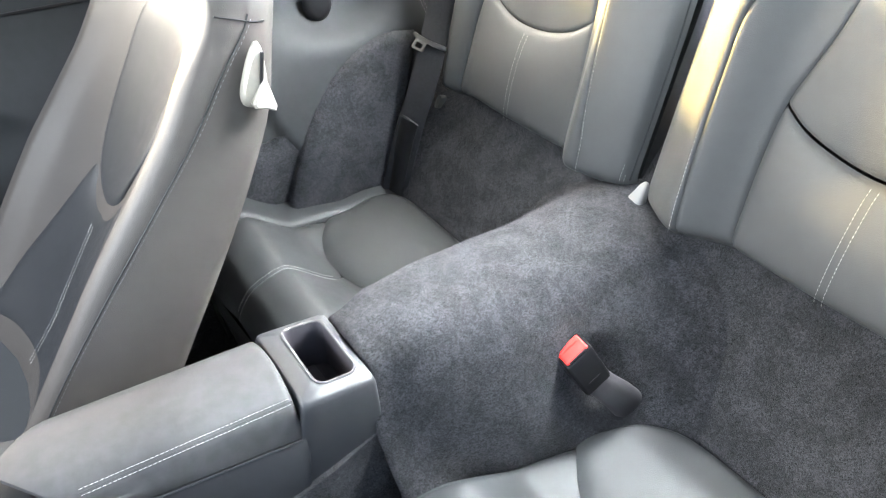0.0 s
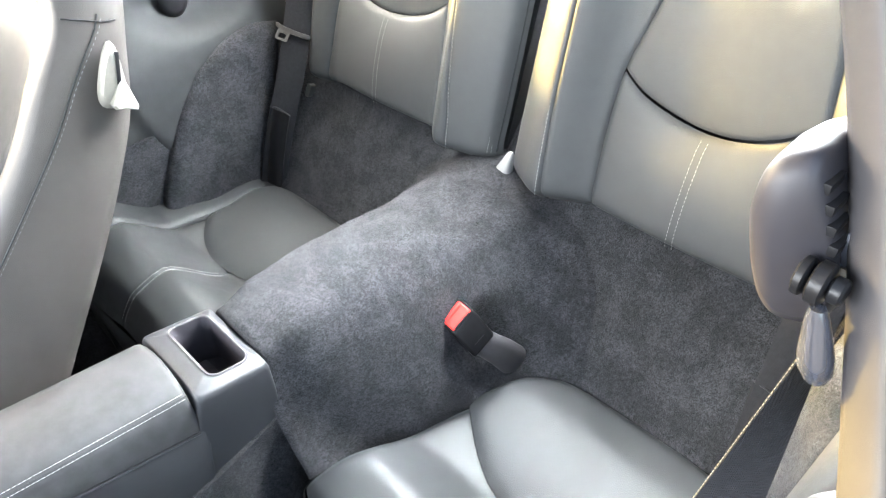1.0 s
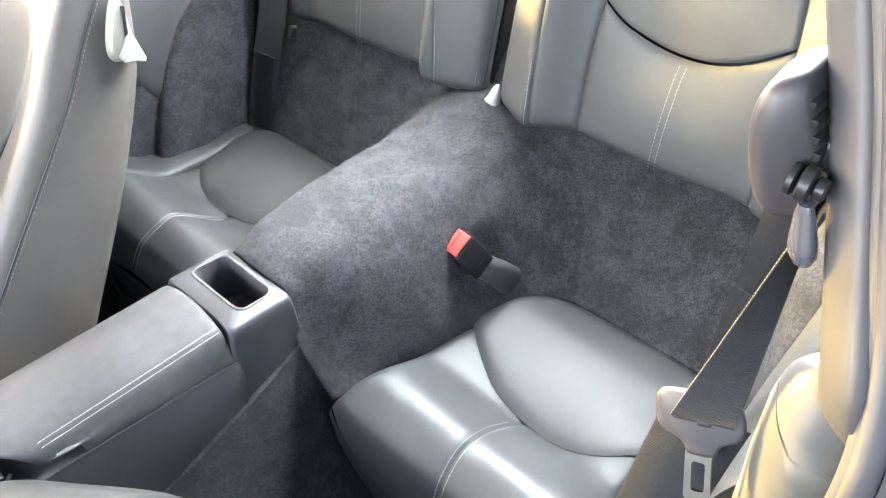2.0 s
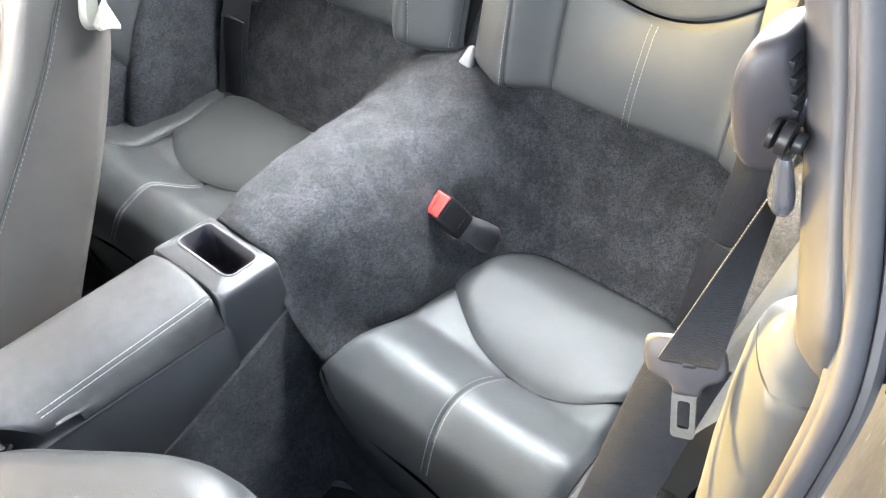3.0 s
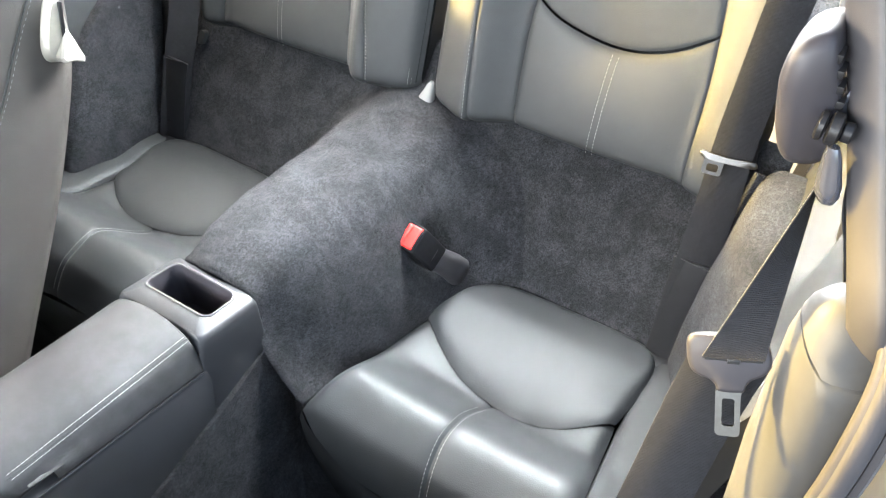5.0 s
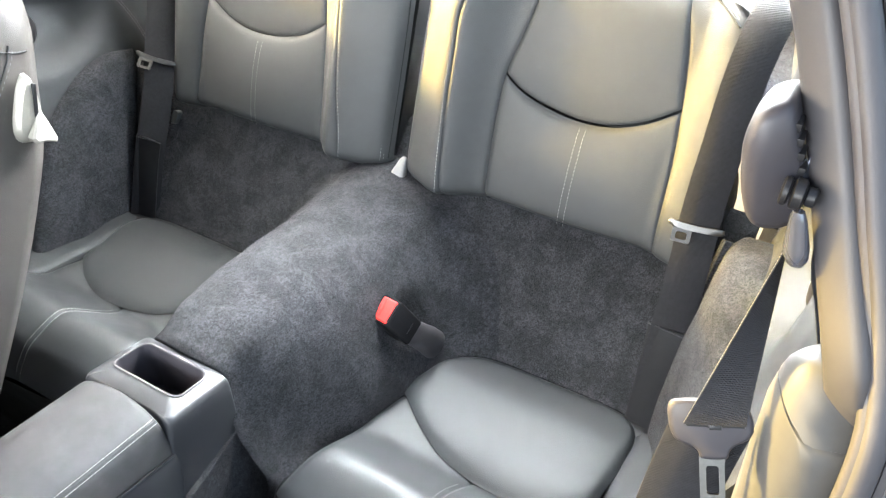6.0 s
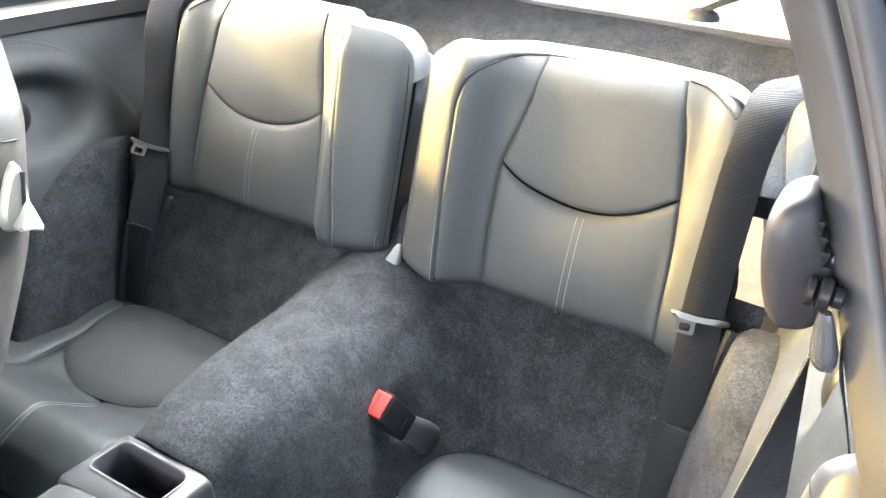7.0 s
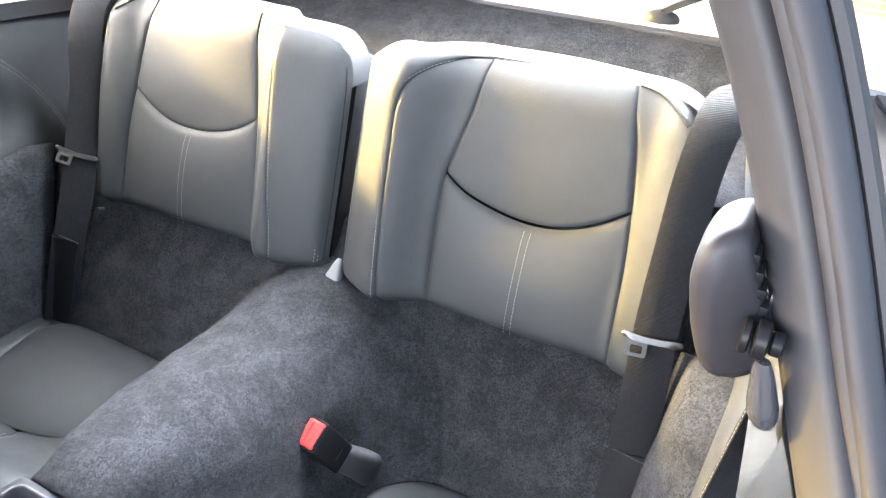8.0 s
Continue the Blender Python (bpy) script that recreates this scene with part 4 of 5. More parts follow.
for x, dz in ((0.0478, -0.0115), (0.0522, -0.0150)):
    row = [(x, y, lid_top(y) + dz + 0.0004) for y in np.linspace(-0.698, -0.509, 30)]
    part("stitching", stitch_row(row, (0.4, 0, 1), pitch=0.0042, long=0.0035, r=0.00025), THREAD, lid, kind="stuff")
# no groove here: a black tube paints the gap's shade along the seam
part("lid_gap_shade", tube(np.array([(0.0642, y, seam_z(y) - 0.0002) for y in np.linspace(-0.70, -0.512, 24)]), 0.0013, 6), BLACK, lid, "black strip standing in for the shaded gap under the lid")
row = [(0.0500, y, lid_top(y) - 0.0134) for y in np.linspace(-0.700, -0.507, 30)]
part("seam", tube(np.array(row), 0.0006, 5), LEATHER_DARK, lid, "dark seam between the stitches")
# tray housing behind the lid, open above; its front edge leans forwards as it goes down
h = np.array(rounded(0.091, 0.044, 0.011, 6, 0.0, -0.4575))


def rim_z(x, y):
    return 0.609 + 0.16 * (-0.43 - y) - 0.010 * (x / 0.06) ** 2


rings = []
for dz, w, yf in ((-0.24, 0.0600, -0.585), (-0.12, 0.0640, -0.5435), (-0.06, 0.0640, -0.522), (-0.018, 0.0628, -0.5065), (-0.006, 0.0620, -0.5035), (-0.0015, 0.0605, -0.5022), (0.0, 0.0580, -0.5000)):
    yr = -0.423 + (0.0 if dz < -0.004 else 0.002 * (dz + 0.004) / -0.004)
    rings.append([(x, y, rim_z(x, max(y, -0.505)) + dz) for x, y in rounded(2 * w, yr - yf, 0.005 if dz < -0.004 else 0.007, 6, 0.0, (yr + yf) / 2)])
rings.append([(x * 1.05, -0.4575 + (y + 0.4575) * 1.08, rim_z(x, y) + 0.0005) for x, y in h.tolist()])
part("tray_housing", loft(rings, caps=False), PLASTIC, con, angle=50)
rings = []
for f, dz in ((1.06, 0.0006), (1.01, 0.0012), (0.985, -0.002), (0.96, -0.03), (0.93, -0.062), (0.3, -0.064)):
    rings.append([(x * f, -0.4575 + (y + 0.4575) * f, rim_z(x, y) + dz) for x, y in h.tolist()])
part("tray", loft(rings, caps=False), DARK, con, "black open storage tray", angle=50)
# rim lighter than the housing: its wear and a painted-in highlight
part("tray_rim", tube(np.array([(x * 1.03, -0.4575 + (y + 0.4575) * 1.04, rim_z(x, y) + 0.0006) for x, y in np.vstack([h, h[:1]]).tolist()]), 0.0017, 6), PILLAR, con, "worn grey rim round the tray, lightened for the light it catches")
part("tray_step", block(-0.030, 0.012, -0.470, -0.455, 0.545, 0.562, 0.003), DARK, con)
part("handbrake_boot", sweep(spline([(0.0, -1.02, 0.61), (0.0, -0.90, 0.620), (0.0, -0.79, 0.612), (0.0, -0.745, 0.598)], 12), [(-0.05, -0.03), (-0.045, 0.0), (-0.02, 0.012), (0.02, 0.012), (0.045, 0.0), (0.05, -0.03)], (1, 0, 0)), LEATHER_DARK, con, "black leather cover ahead of the lid")
part("trim_strip", tube(spline([(0.040, -0.73, 0.615), (0.052, -0.76, 0.612), (0.056, -0.84, 0.615)], 8), 0.003, 6), STEEL, con, "thin bright trim strip")

# ---- buckle on the tunnel ----
bk = thing("seat_belt_buckle", "black seat belt buckle with a red release button on the tunnel", "seat belt buckle", at=(0.125, -0.17, 0.48))
lx_, nz_ = Vector((0.08, 0.86, 0.50)).normalized(), Vector((-0.05, -0.50, 0.86))
nz_ = (nz_ - lx_ * nz_.dot(lx_)).normalized()
ly_ = nz_.cross(lx_)
m = Matrix.Translation((0.1155, -0.205, 0.5445)) @ Matrix((lx_, ly_, nz_)).transposed().to_4x4()
out = rounded(0.037, 0.027, 0.004, 4)
rings = []
lean = m.to_3x3().inverted() @ Vector((0.0270, 0.0075, -0.0270))
for k, f in ((1.02, 0.90), (1.0, 0.965), (0.97, 1.0), (0.05, 1.03), (0.0, 1.02), (-0.02, 0.97)):
    rings.append([(x * f + lean.x * k, y * f + lean.y * k, lean.z * k) for x, y in out])
body = part("body", turned(loft(rings), m), BUCKLE, bk)
part("release_button", turned(block(-0.0160, 0.0160, -0.0110, 0.0118, -0.004, 0.0030, 0.0030, 3), m), RED, bk, "bright red release button")
part("button_rib", turned(block(-0.0125, 0.0125, 0.0035, 0.0085, 0.001, 0.0042, 0.0012), m), RED, bk)
part("slot", turned(block(-0.0130, 0.0130, -0.0122, -0.0098, 0.000, 0.0024, 0.0004), m), BLACK, bk)
part("mould_line", turned(block(-0.008, 0.008, -0.0142, -0.0138, -0.0001, 0.0001, 0.0), m @ Matrix.Translation(lean * 0.72)), PLASTIC, bk, "faint grey mould mark")
inv = m.inverted()
run = [inv @ Vector(p) for p in ((0.139, -0.198, 0.521), (0.143, -0.195, 0.515), (0.148, -0.180, 0.496), (0.153, -0.164, 0.476), (0.156, -0.150, 0.455), (0.155, -0.140, 0.440))]
rings = [[(c.x + x * fx, c.y + y * fy, c.z) for x, y in rounded(0.037, 0.027, 0.0125, 7)] for c, fx, fy in zip(run, (0.84, 0.92, 0.96, 1.06, 1.14, 1.10), (0.84, 0.92, 0.90, 0.86, 0.80, 0.7))]
part("sleeve", turned(loft(rings), m), PILLAR, bk, "grey plastic sleeve below the buckle", angle=70)

# ---- rear belts ----


def rear_belt(s):
    word = "passenger" if s < 0 else "driver"
    t = thing("rear_seat_belt", "charcoal rear seat belt lying down the backrest's outer edge, %s side" % word, "seat belt", group="rear seat belts", at=(s * 0.44, -0.12, 0.40))
    c, d = (-0.001, 0.0) if s > 0 else (0.012, 0.015)
    path = [(s * 0.492, 0.20, 0.905), (s * 0.470, 0.155, 0.915), (s * 0.446, 0.108, 0.917), (s * (0.440 + c), 0.072, 0.902), (s * (0.435 + c), 0.040, 0.855), (s * (0.435 + c), 0.014 + 0.6 * d, 0.78), (s * (0.437 + c), -0.020 + d, 0.70), (s * 0.442, -0.050 + 0.85 * d, 0.63), (s * 0.446, -0.085 + 0.3 * d, 0.53), (s * 0.452, -0.122, 0.41)]
    turn = np.clip((0.20 - np.linspace(0, 1, 50)) / 0.15, 0, 1)[:, None]
    lean = np.interp(np.linspace(0, 1, 50), (0.0, 0.62, 1.0), (0.34, 0.30, 0.0) if s > 0 else (-0.75, -0.75, -0.75))
    hint = np.stack([np.full(50, s * 1.0), lean, np.full(50, 0.02)], 1) * (1 - turn) + np.array((s * 0.95, -0.20, -0.25)) * turn
    part("webbing", sweep(spline(path, 50), ribbon_section(0.047, 0.0016), hint), WEBBING, t)
    part("anchor", block(*sorted((s * 0.43, s * 0.476)), -0.142, -0.112, 0.375, 0.432, 0.006), BLACK, t, "black anchor cover")
    # black sleeve that the webbing runs into
    low = spline([(s * 0.4425, -0.0745, 0.565), (s * 0.446, -0.089, 0.525), (s * 0.452, -0.125, 0.41)], 10)
    sleeve = part("belt_sleeve", sweep(low, ribbon_section(0.050, 0.005), (s, -0.12, 0.02)), BLACK, t, "black plastic sleeve")
    part("sleeve_edge", sweep([(s * (0.4425 + d * 0.025), -0.0785 - d * 0.003, 0.5655) for d in (-1, 0, 1)], [(0.0008 * math.cos(k), 0.0008 * math.sin(k)) for k in np.linspace(0, 2 * np.pi, 8, endpoint=False)], (0, 0, 1)), PLASTIC, sleeve, "worn grey rim")
    # latch plate
    if s > 0:
        m = Matrix.Translation((0.4355, -0.034, 0.690)) @ pose(0, 0, 0, 62, 0, 8)
    else:
        m = Matrix.Translation((-0.449, -0.0190, 0.6835)) @ pose(0, 0, 0, 62, 0, 38) @ pose(0, 0, 0, 0, 0, -20)
    # a bar over the webbing with down-turned ends, and the tongue's loop on one side
    bar = [(-0.032, 0.004), (-0.030, 0.0065), (-0.022, 0.0048), (0.0, 0.0035), (0.022, 0.0048), (0.030, 0.005), (0.033, 0.001), (0.030, -0.002), (0.018, -0.0030), (0.0, -0.0035), (-0.020, -0.0030), (-0.030, 0.000)]
    o = spline(bar + bar[:1], 33)[:-1]
    tongue = part("tongue", turned(loft([[(x * f, y * f, h) for x, y in o.tolist()] for f, h in ((0.92, -0.0022), (1.0, -0.0010), (1.0, 0.0010), (0.92, 0.0022))]), m), STEEL, t, "bright steel latch plate", angle=60)
    cx = -0.014
    part("tongue_loop", plate(rounded(0.022, 0.019, 0.003, 4, cx, -0.010), 0.0026, m @ pose(0, 0, 0, -14, 0, 0), 0.0006, rounded(0.0125, 0.0085, 0.002, 4, cx, -0.0115)), STEEL, tongue)
    part("guide_slot", block(*sorted((s * 0.474, s * 0.515)), 0.172, 0.222, 0.885, 0.925, 0.006), BLACK, t, "black belt outlet")
    return t


for s in (-1, 1):
    rear_belt(s)

# ---- passenger seat ----
seat = thing("bucket_seat", "grey leather front passenger seat with side bolsters, upright", "car seat", group="front seats", at=(-0.37, -0.60, 0.20))
REAR = ((0.40, -0.640), (0.518, -0.566), (0.733, -0.424), (0.804, -0.386), (0.865, -0.368), (0.905, -0.355), (1.0, -0.330), (1.10, -0.318), (1.19, -0.330))
THICK = ((0.40, 0.17), (0.542, 0.153), (0.665, 0.138), (0.745, 0.122), (0.833, 0.098), (0.904, 0.074), (1.0, 0.085), (1.10, 0.085), (1.19, 0.05))
HALF = ((0.40, 0.215), (0.60, 0.215), (0.80, 0.205), (0.90, 0.195), (0.96, 0.165), (1.02, 0.135), (1.12, 0.125), (1.17, 0.10), (1.19, 0.06))
CX = -0.37


def at_height(table, z):
    a = np.array(table)
    return curve(z, a[:, 0], a[:, 1])


def seat_ring(z):
    r, w, k = at_height(REAR, z), at_height(HALF, z), at_height(THICK, z)
    b = 0.026 * min(1, max(0, (0.93 - z) / 0.25)) + 0.004
    v = min(1.0, max(0.1, (0.925 - z) / 0.05))
    half = [(0.0, 0.010), (0.5 * w, 0.006), (0.86 * w, 0.0), (0.97 * w, -0.008), (1.0 * w, -0.025), (1.0 * w, -0.55 * k), (0.99 * w, -k), (0.965 * w, -k - 0.6 * b), (0.905 * w, -k - b), (0.83 * w, -k - 0.70 * b), (0.745 * w, -k + 0.002 * v), (0.655 * w, -k + 0.013 * v), (0.55 * w, -k + 0.023 * v), (0.25 * w, -k + 0.043 * v), (0.0, -k + 0.048 * v)]
    pts = [(CX + x, r + d) for x, d in half] + [(CX - x, r + d) for x, d in half[-2:0:-1]]
    return pts


zs = np.r_[np.linspace(0.40, 0.88, 26), np.linspace(0.89, 1.19, 22)]
rings = [[(x, y, z) for x, y in seat_ring(z)] for z in zs]
part("backrest", loft(np.array(rings)), WARM_LIT_SEAT, seat, angle=75)
# upper pad of the centre insert, an oval, and the lower pad round its foot


def seat_pad(name, g, crown, label):
    d = sunk(g, (0.008, 0.007), (0.008, 0.007), (0.010, 0.008), (0.010, 0.010), crown=crown)
    pts = np.array([[(CX + x, at_height(REAR, z) - at_height(THICK, z) + 0.043 - 0.025 * (x / 0.11) ** 2 + d[j, i], z) for i, (x, z) in enumerate(row)] for j, row in enumerate(g.tolist())])
    part(name, sheet(pts, (0, 0.02, 0)), SEAT_INSERT, seat, label, angle=60)


foot = [(-0.064, 0.690), (-0.040, 0.655), (0.0, 0.641), (0.040, 0.655), (0.064, 0.690)]
g = coons(foot, [(-0.076, 0.868), (0.0, 0.897), (0.076, 0.868)], [(-0.064, 0.690), (-0.088, 0.74), (-0.100, 0.80), (-0.094, 0.842), (-0.076, 0.868)], [(0.064, 0.690), (0.088, 0.74), (0.100, 0.80), (0.094, 0.842), (0.076, 0.868)], 26, 36)
seat_pad("centre_insert", g, 0.004, "dark leather oval centre insert")
g = coons([(-0.150, 0.46), (0.0, 0.455), (0.150, 0.46)], [(x, z - 0.002) for x, z in foot], [(-0.150, 0.46), (-0.140, 0.52), (-0.105, 0.60), (-0.064, 0.688)], [(0.150, 0.46), (0.140, 0.52), (0.105, 0.60), (0.064, 0.688)], 26, 30)
seat_pad("lower_insert", g, 0.003, "dark leather lower insert")
for side in (-1, 1):
    zz = np.linspace(0.43, 0.90, 40)
    lean = lambda z: curve(z, (0.43, 0.55, 0.59, 0.64, 0.69, 0.74, 0.80, 0.86, 0.90), (-0.016, -0.014, -0.012, -0.007, 0.0, 0.008, 0.018, 0.029, 0.036))
    across = lambda g: np.interp(g, (-0.018, -0.010, 0.0, 0.010), (0.972, 0.986, 0.994, 1.0))
    seam = [(CX + side * (at_height(HALF, z) * across(lean(z)) + 0.0002), at_height(REAR, z) - at_height(THICK, z) + lean(z), z) for z in zz]
    part("piping", tube(seam, 0.0011, 6), LEATHER_DARK, seat, "dark piping along the side seam")
    row = [(CX + side * (at_height(HALF, z) * across(lean(z) + 0.004) + 0.0010), at_height(REAR, z) - at_height(THICK, z) + lean(z) + 0.004, z) for z in zz]
    part("stitching", stitch_row(row, (side, 0, 0), pitch=0.006), DARK_THREAD, seat, kind="stuff")
    head = [(CX + side * (at_height(HALF, z) * f + 0.0002), y, z) for y, z, f in ((-0.428, 0.905, 0.995), (-0.408, 0.898, 1.0), (-0.392, 0.892, 1.0), (-0.380, 0.890, 0.998))]
    part("piping", tube(spline(head, 14), 0.0010, 6), BLACK, seat, "dark seam below the head part")
for off in (-0.004, 0.004):
    row = [(CX + 0.006 + off, at_height(REAR, z) - at_height(THICK, z) + 0.0385, z) for z in np.linspace(0.46, 0.628, 20)]
    part("stitching", stitch_row(row, (0, -1, 0)), THREAD, seat, kind="stuff")
# cushion
rows = []
for y in np.linspace(-1.15, -0.60, 22):
    z0 = 0.42 + 0.05 * (-0.6 - y) / 0.55 - 0.12 * max(0, (-y - 1.08) / 0.07) ** 2
    ring = [(CX + x, y, z) for x, z in ((-0.24, 0.24), (-0.245, z0 - 0.02), (-0.22, z0 + 0.035), (-0.17, z0 + 0.02), (-0.11, z0 - 0.005), (0.0, z0 - 0.01), (0.11, z0 - 0.005), (0.17, z0 + 0.02), (0.22, z0 + 0.035), (0.245, z0 - 0.02), (0.24, 0.24))]
    rows.append(ring)
part("seat_cushion", loft(np.array(rows)), LEATHER, seat, angle=75)
part("seat_base", block(CX - 0.21, CX + 0.21, -1.10, -0.62, 0.2, 0.27, 0.02), BLACK, seat)
# release lever on the inner side
lx = CX + 0.2065
m = Matrix.Translation((lx - 0.001, -0.404, 0.842)) @ Matrix(((0, 0, 1, 0), (1, 0, 0, 0), (0, 1, 0, 0), (0, 0, 0, 1))) @ pose(0, 0, 0, 0, 0, -14) @ Matrix.Scale(0.9, 4)
o = [(-0.004, 0.036), (-0.010, 0.022), (-0.016, -0.004), (-0.0175, -0.022), (-0.013, -0.033), (-0.003, -0.036), (0.008, -0.033), (0.012, -0.022), (0.011, -0.002), (0.006, 0.024), (0.002, 0.036)]
ring = spline(o + o[:1], 37)[:-1]
rings = [[(x * f, y * f, h) for x, y in ring.tolist()] for f, h in ((1.06, 0.0), (1.0, 0.006), (0.86, 0.0105), (0.5, 0.012), (0.1, 0.012))]
bez = part("lever_surround", turned(loft(rings), m), SATIN, seat, "satin beige surround of the release lever")
part("lever_slot", turned(block(0.000, 0.0042, -0.018, 0.030, 0.009, 0.0135, 0.001), m), BLACK, bez)
tri = [(-0.010, -0.028), (-0.007, -0.033), (0.004, -0.033), (0.017, -0.036), (0.019, -0.031), (0.012, -0.012), (0.007, 0.000), (0.003, -0.001)]
bm = loft([[(x, y, 0.006) for x, y in tri], [(x, y, 0.012 - 0.25 * y) for x, y in tri], [(0.005 + (x - 0.005) * 0.82, -0.021 + (y + 0.021) * 0.82, 0.0145 - 0.25 * y) for x, y in tri]])
part("lever", turned(bm, m), SATIN, bez, "pale satin release lever", angle=35)

# ---- driver's seat, tipped forward ----
ds = thing("bucket_seat", "grey leather driver's seat tipped forward, its back uppermost", "car seat", group="front seats", at=(0.27, -0.90, 0.20))
edge = spline([(0.030, -0.80), (0.055, -0.735), (0.118, -0.684), (0.182, -0.640), (0.240, -0.622), (0.30, -0.640), (0.38, -0.655), (0.435, -0.70), (0.45, -0.80)], 44)
back = spline([(0.030, -0.80), (0.040, -1.0), (0.10, -1.18), (0.25, -1.25), (0.38, -1.18), (0.44, -1.0), (0.45, -0.80)], 44)[1:-1][::-1]
o = np.vstack([edge, back])
mid = np.array((0.25, -0.92))
rings = []
for f, z in ((0.86, 0.50), (0.95, 0.52), (1.0, 0.56), (1.0, 0.60), (0.975, 0.637), (0.93, 0.655), (0.86, 0.664), (0.6, 0.672), (0.25, 0.674)):
    rings.append([(mid[0] + (x - mid[0]) * f, mid[1] + (y - mid[1]) * f, z + 0.004 * noise.noise(Vector((x, y, z)) * 9)) for x, y in o.tolist()])
part("backrest", loft(rings), SEAT_INSERT, ds, angle=70)
part("piping", tube(np.array([(mid[0] + (x - mid[0]) * 1.0, mid[1] + (y - mid[1]) * 1.0, 0.585) for x, y in edge.tolist()]), 0.0025, 6), LEATHER_DARK, ds)
part("seat_cushion", block(0.05, 0.45, -1.25, -0.78, 0.30, 0.49, 0.06, 4), LEATHER_DARK, ds)
part("seat_base", block(0.08, 0.42, -1.2, -0.82, 0.20, 0.31, 0.02), BLACK, ds)

# floor mat in the footwell
fm = thing("floor_mat", "black floor mat with a piped edge in the rear footwell", "floor mat", at=(0.22, -0.6, FLOOR_Z))
o = spline([(0.075, -0.80), (0.070, -0.60), (0.085, -0.535), (0.120, -0.492), (0.18, -0.468), (0.28, -0.462), (0.40, -0.465), (0.46, -0.50), (0.475, -0.60), (0.475, -0.80)], 50)
bm = loft([[(x, y, FLOOR_Z + 0.001) for x, y in o.tolist()], [(x, y, FLOOR_Z + 0.008) for x, y in o.tolist()]])
part("mat", bm, BLACK, fm)
part("edging", tube(np.c_[o, np.full(len(o), FLOOR_Z + 0.009)], 0.005, 6), RUBBER, fm, "dark piped edge")

# ---- door pillar on the driver side ----
pil = thing("door_pillar", "grey plastic door pillar trim on the driver side", "pillar trim", at=(0.58, -0.38, 0.30))
EDGE = [(0.5700, -0.400, 0.835), (0.5615, -0.409, 0.860), (0.5553, -0.4147, 0.88), (0.536, -0.3925, 0.92), (0.5176, -0.373, 0.96), (0.4991, -0.3565, 1.0), (0.4796, -0.3436, 1.04), (0.4582, -0.3346, 1.08), (0.434, -0.3301, 1.12), (0.4061, -0.3304, 1.16), (0.375, -0.334, 1.195), (0.335, -0.34, 1.23)]
path = spline(EDGE, 44)
face = [(0.002, 0.012), (0.000, 0.004), (0.0006, -0.002), (0.0030, -0.0044), (0.008, -0.0052), (0.0150, -0.0050), (0.0220, -0.0036), (0.0265, -0.0010), (0.0275, 0.004), (0.0265, 0.018), (0.012, 0.020)]
part("upper_trim", sweep(path, face, (1, -0.95, 0.45)), PILLAR, pil, angle=50)
a = np.linspace(0, 2 * np.pi, 16, endpoint=False)
full = spline([(0.570, -0.62, 0.42), (0.586, -0.50, 0.60), (0.591, -0.464, 0.68), (0.593, -0.453, 0.755), (0.591, -0.449, 0.808), (0.587, -0.437, 0.86), (0.579, -0.422, 0.892), (0.5665, -0.406, 0.926), (0.5485, -0.390, 0.966), (0.531, -0.376, 1.006), (0.5125, -0.365, 1.046), (0.4925, -0.358, 1.086), (0.4705, -0.355, 1.126), (0.446, -0.356, 1.166), (0.414, -0.358, 1.205), (0.366, -0.36, 1.25)], 70)
# the seal is a soft bulb with a shallow fold along it
bulb = [(0.0090 * (1 - 0.16 * math.exp(-((k - 4.1) / 0.22) ** 2)) * math.cos(k), 0.0090 * (1 - 0.16 * math.exp(-((k - 4.1) / 0.22) ** 2)) * math.sin(k)) for k in np.linspace(0, 2 * np.pi, 40, endpoint=False)]
part("door_seal", sweep(full, bulb, (1, 0, 0.25)), RUBBER, pil, "soft rubber door seal")
side, _ = frames_along(full, (1, 0, 0.25))
part("outer_flange", sweep(full + side * 0.0120 + np.array((0, 0.006, 0)), [(-0.005, 0.010), (-0.005, -0.002), (-0.002, -0.006), (0.002, -0.006), (0.0045, -0.002), (0.0045, 0.010)], (1, 0, 0.25)), PILLAR, pil, "grey painted flange")

low_trim = thing("pillar_lower_trim", "grey plastic lower pillar cover with a rounded separate cap", "pillar trim", at=(0.57, -0.40, 0.45))
# cover: rings downwards, each from its inner side round the front to the outer side


def cover_ring(z, x0, x1, yf, yb, c=1.0, drop=0.0):
    """A level ring round the cover: short inner side, rounded inner corner, front, outer side."""
    return spline([(x0 + 0.045 * c, yf + 0.086 * c, z), (x0 + 0.014 * c, yf + 0.064 * c, z), (x0, yf + 0.044 * c, z), (x0 + 0.0030 * c, yf + 0.027 * c, z - 0.12 * drop), (x0 + 0.011 * c, yf + 0.013 * c, z - 0.45 * drop), (x0 + 0.022 * c, yf + 0.004 * c, z - 0.85 * drop), (x0 + 0.030 * c, yf + 0.0008, z - drop), (x1 - 0.012, yf + 0.007 * c, z - drop), (x1 - 0.003, yf + 0.013 * c, z - drop), (x1, yf + 0.03, z), (x1, yb, z)], 40)


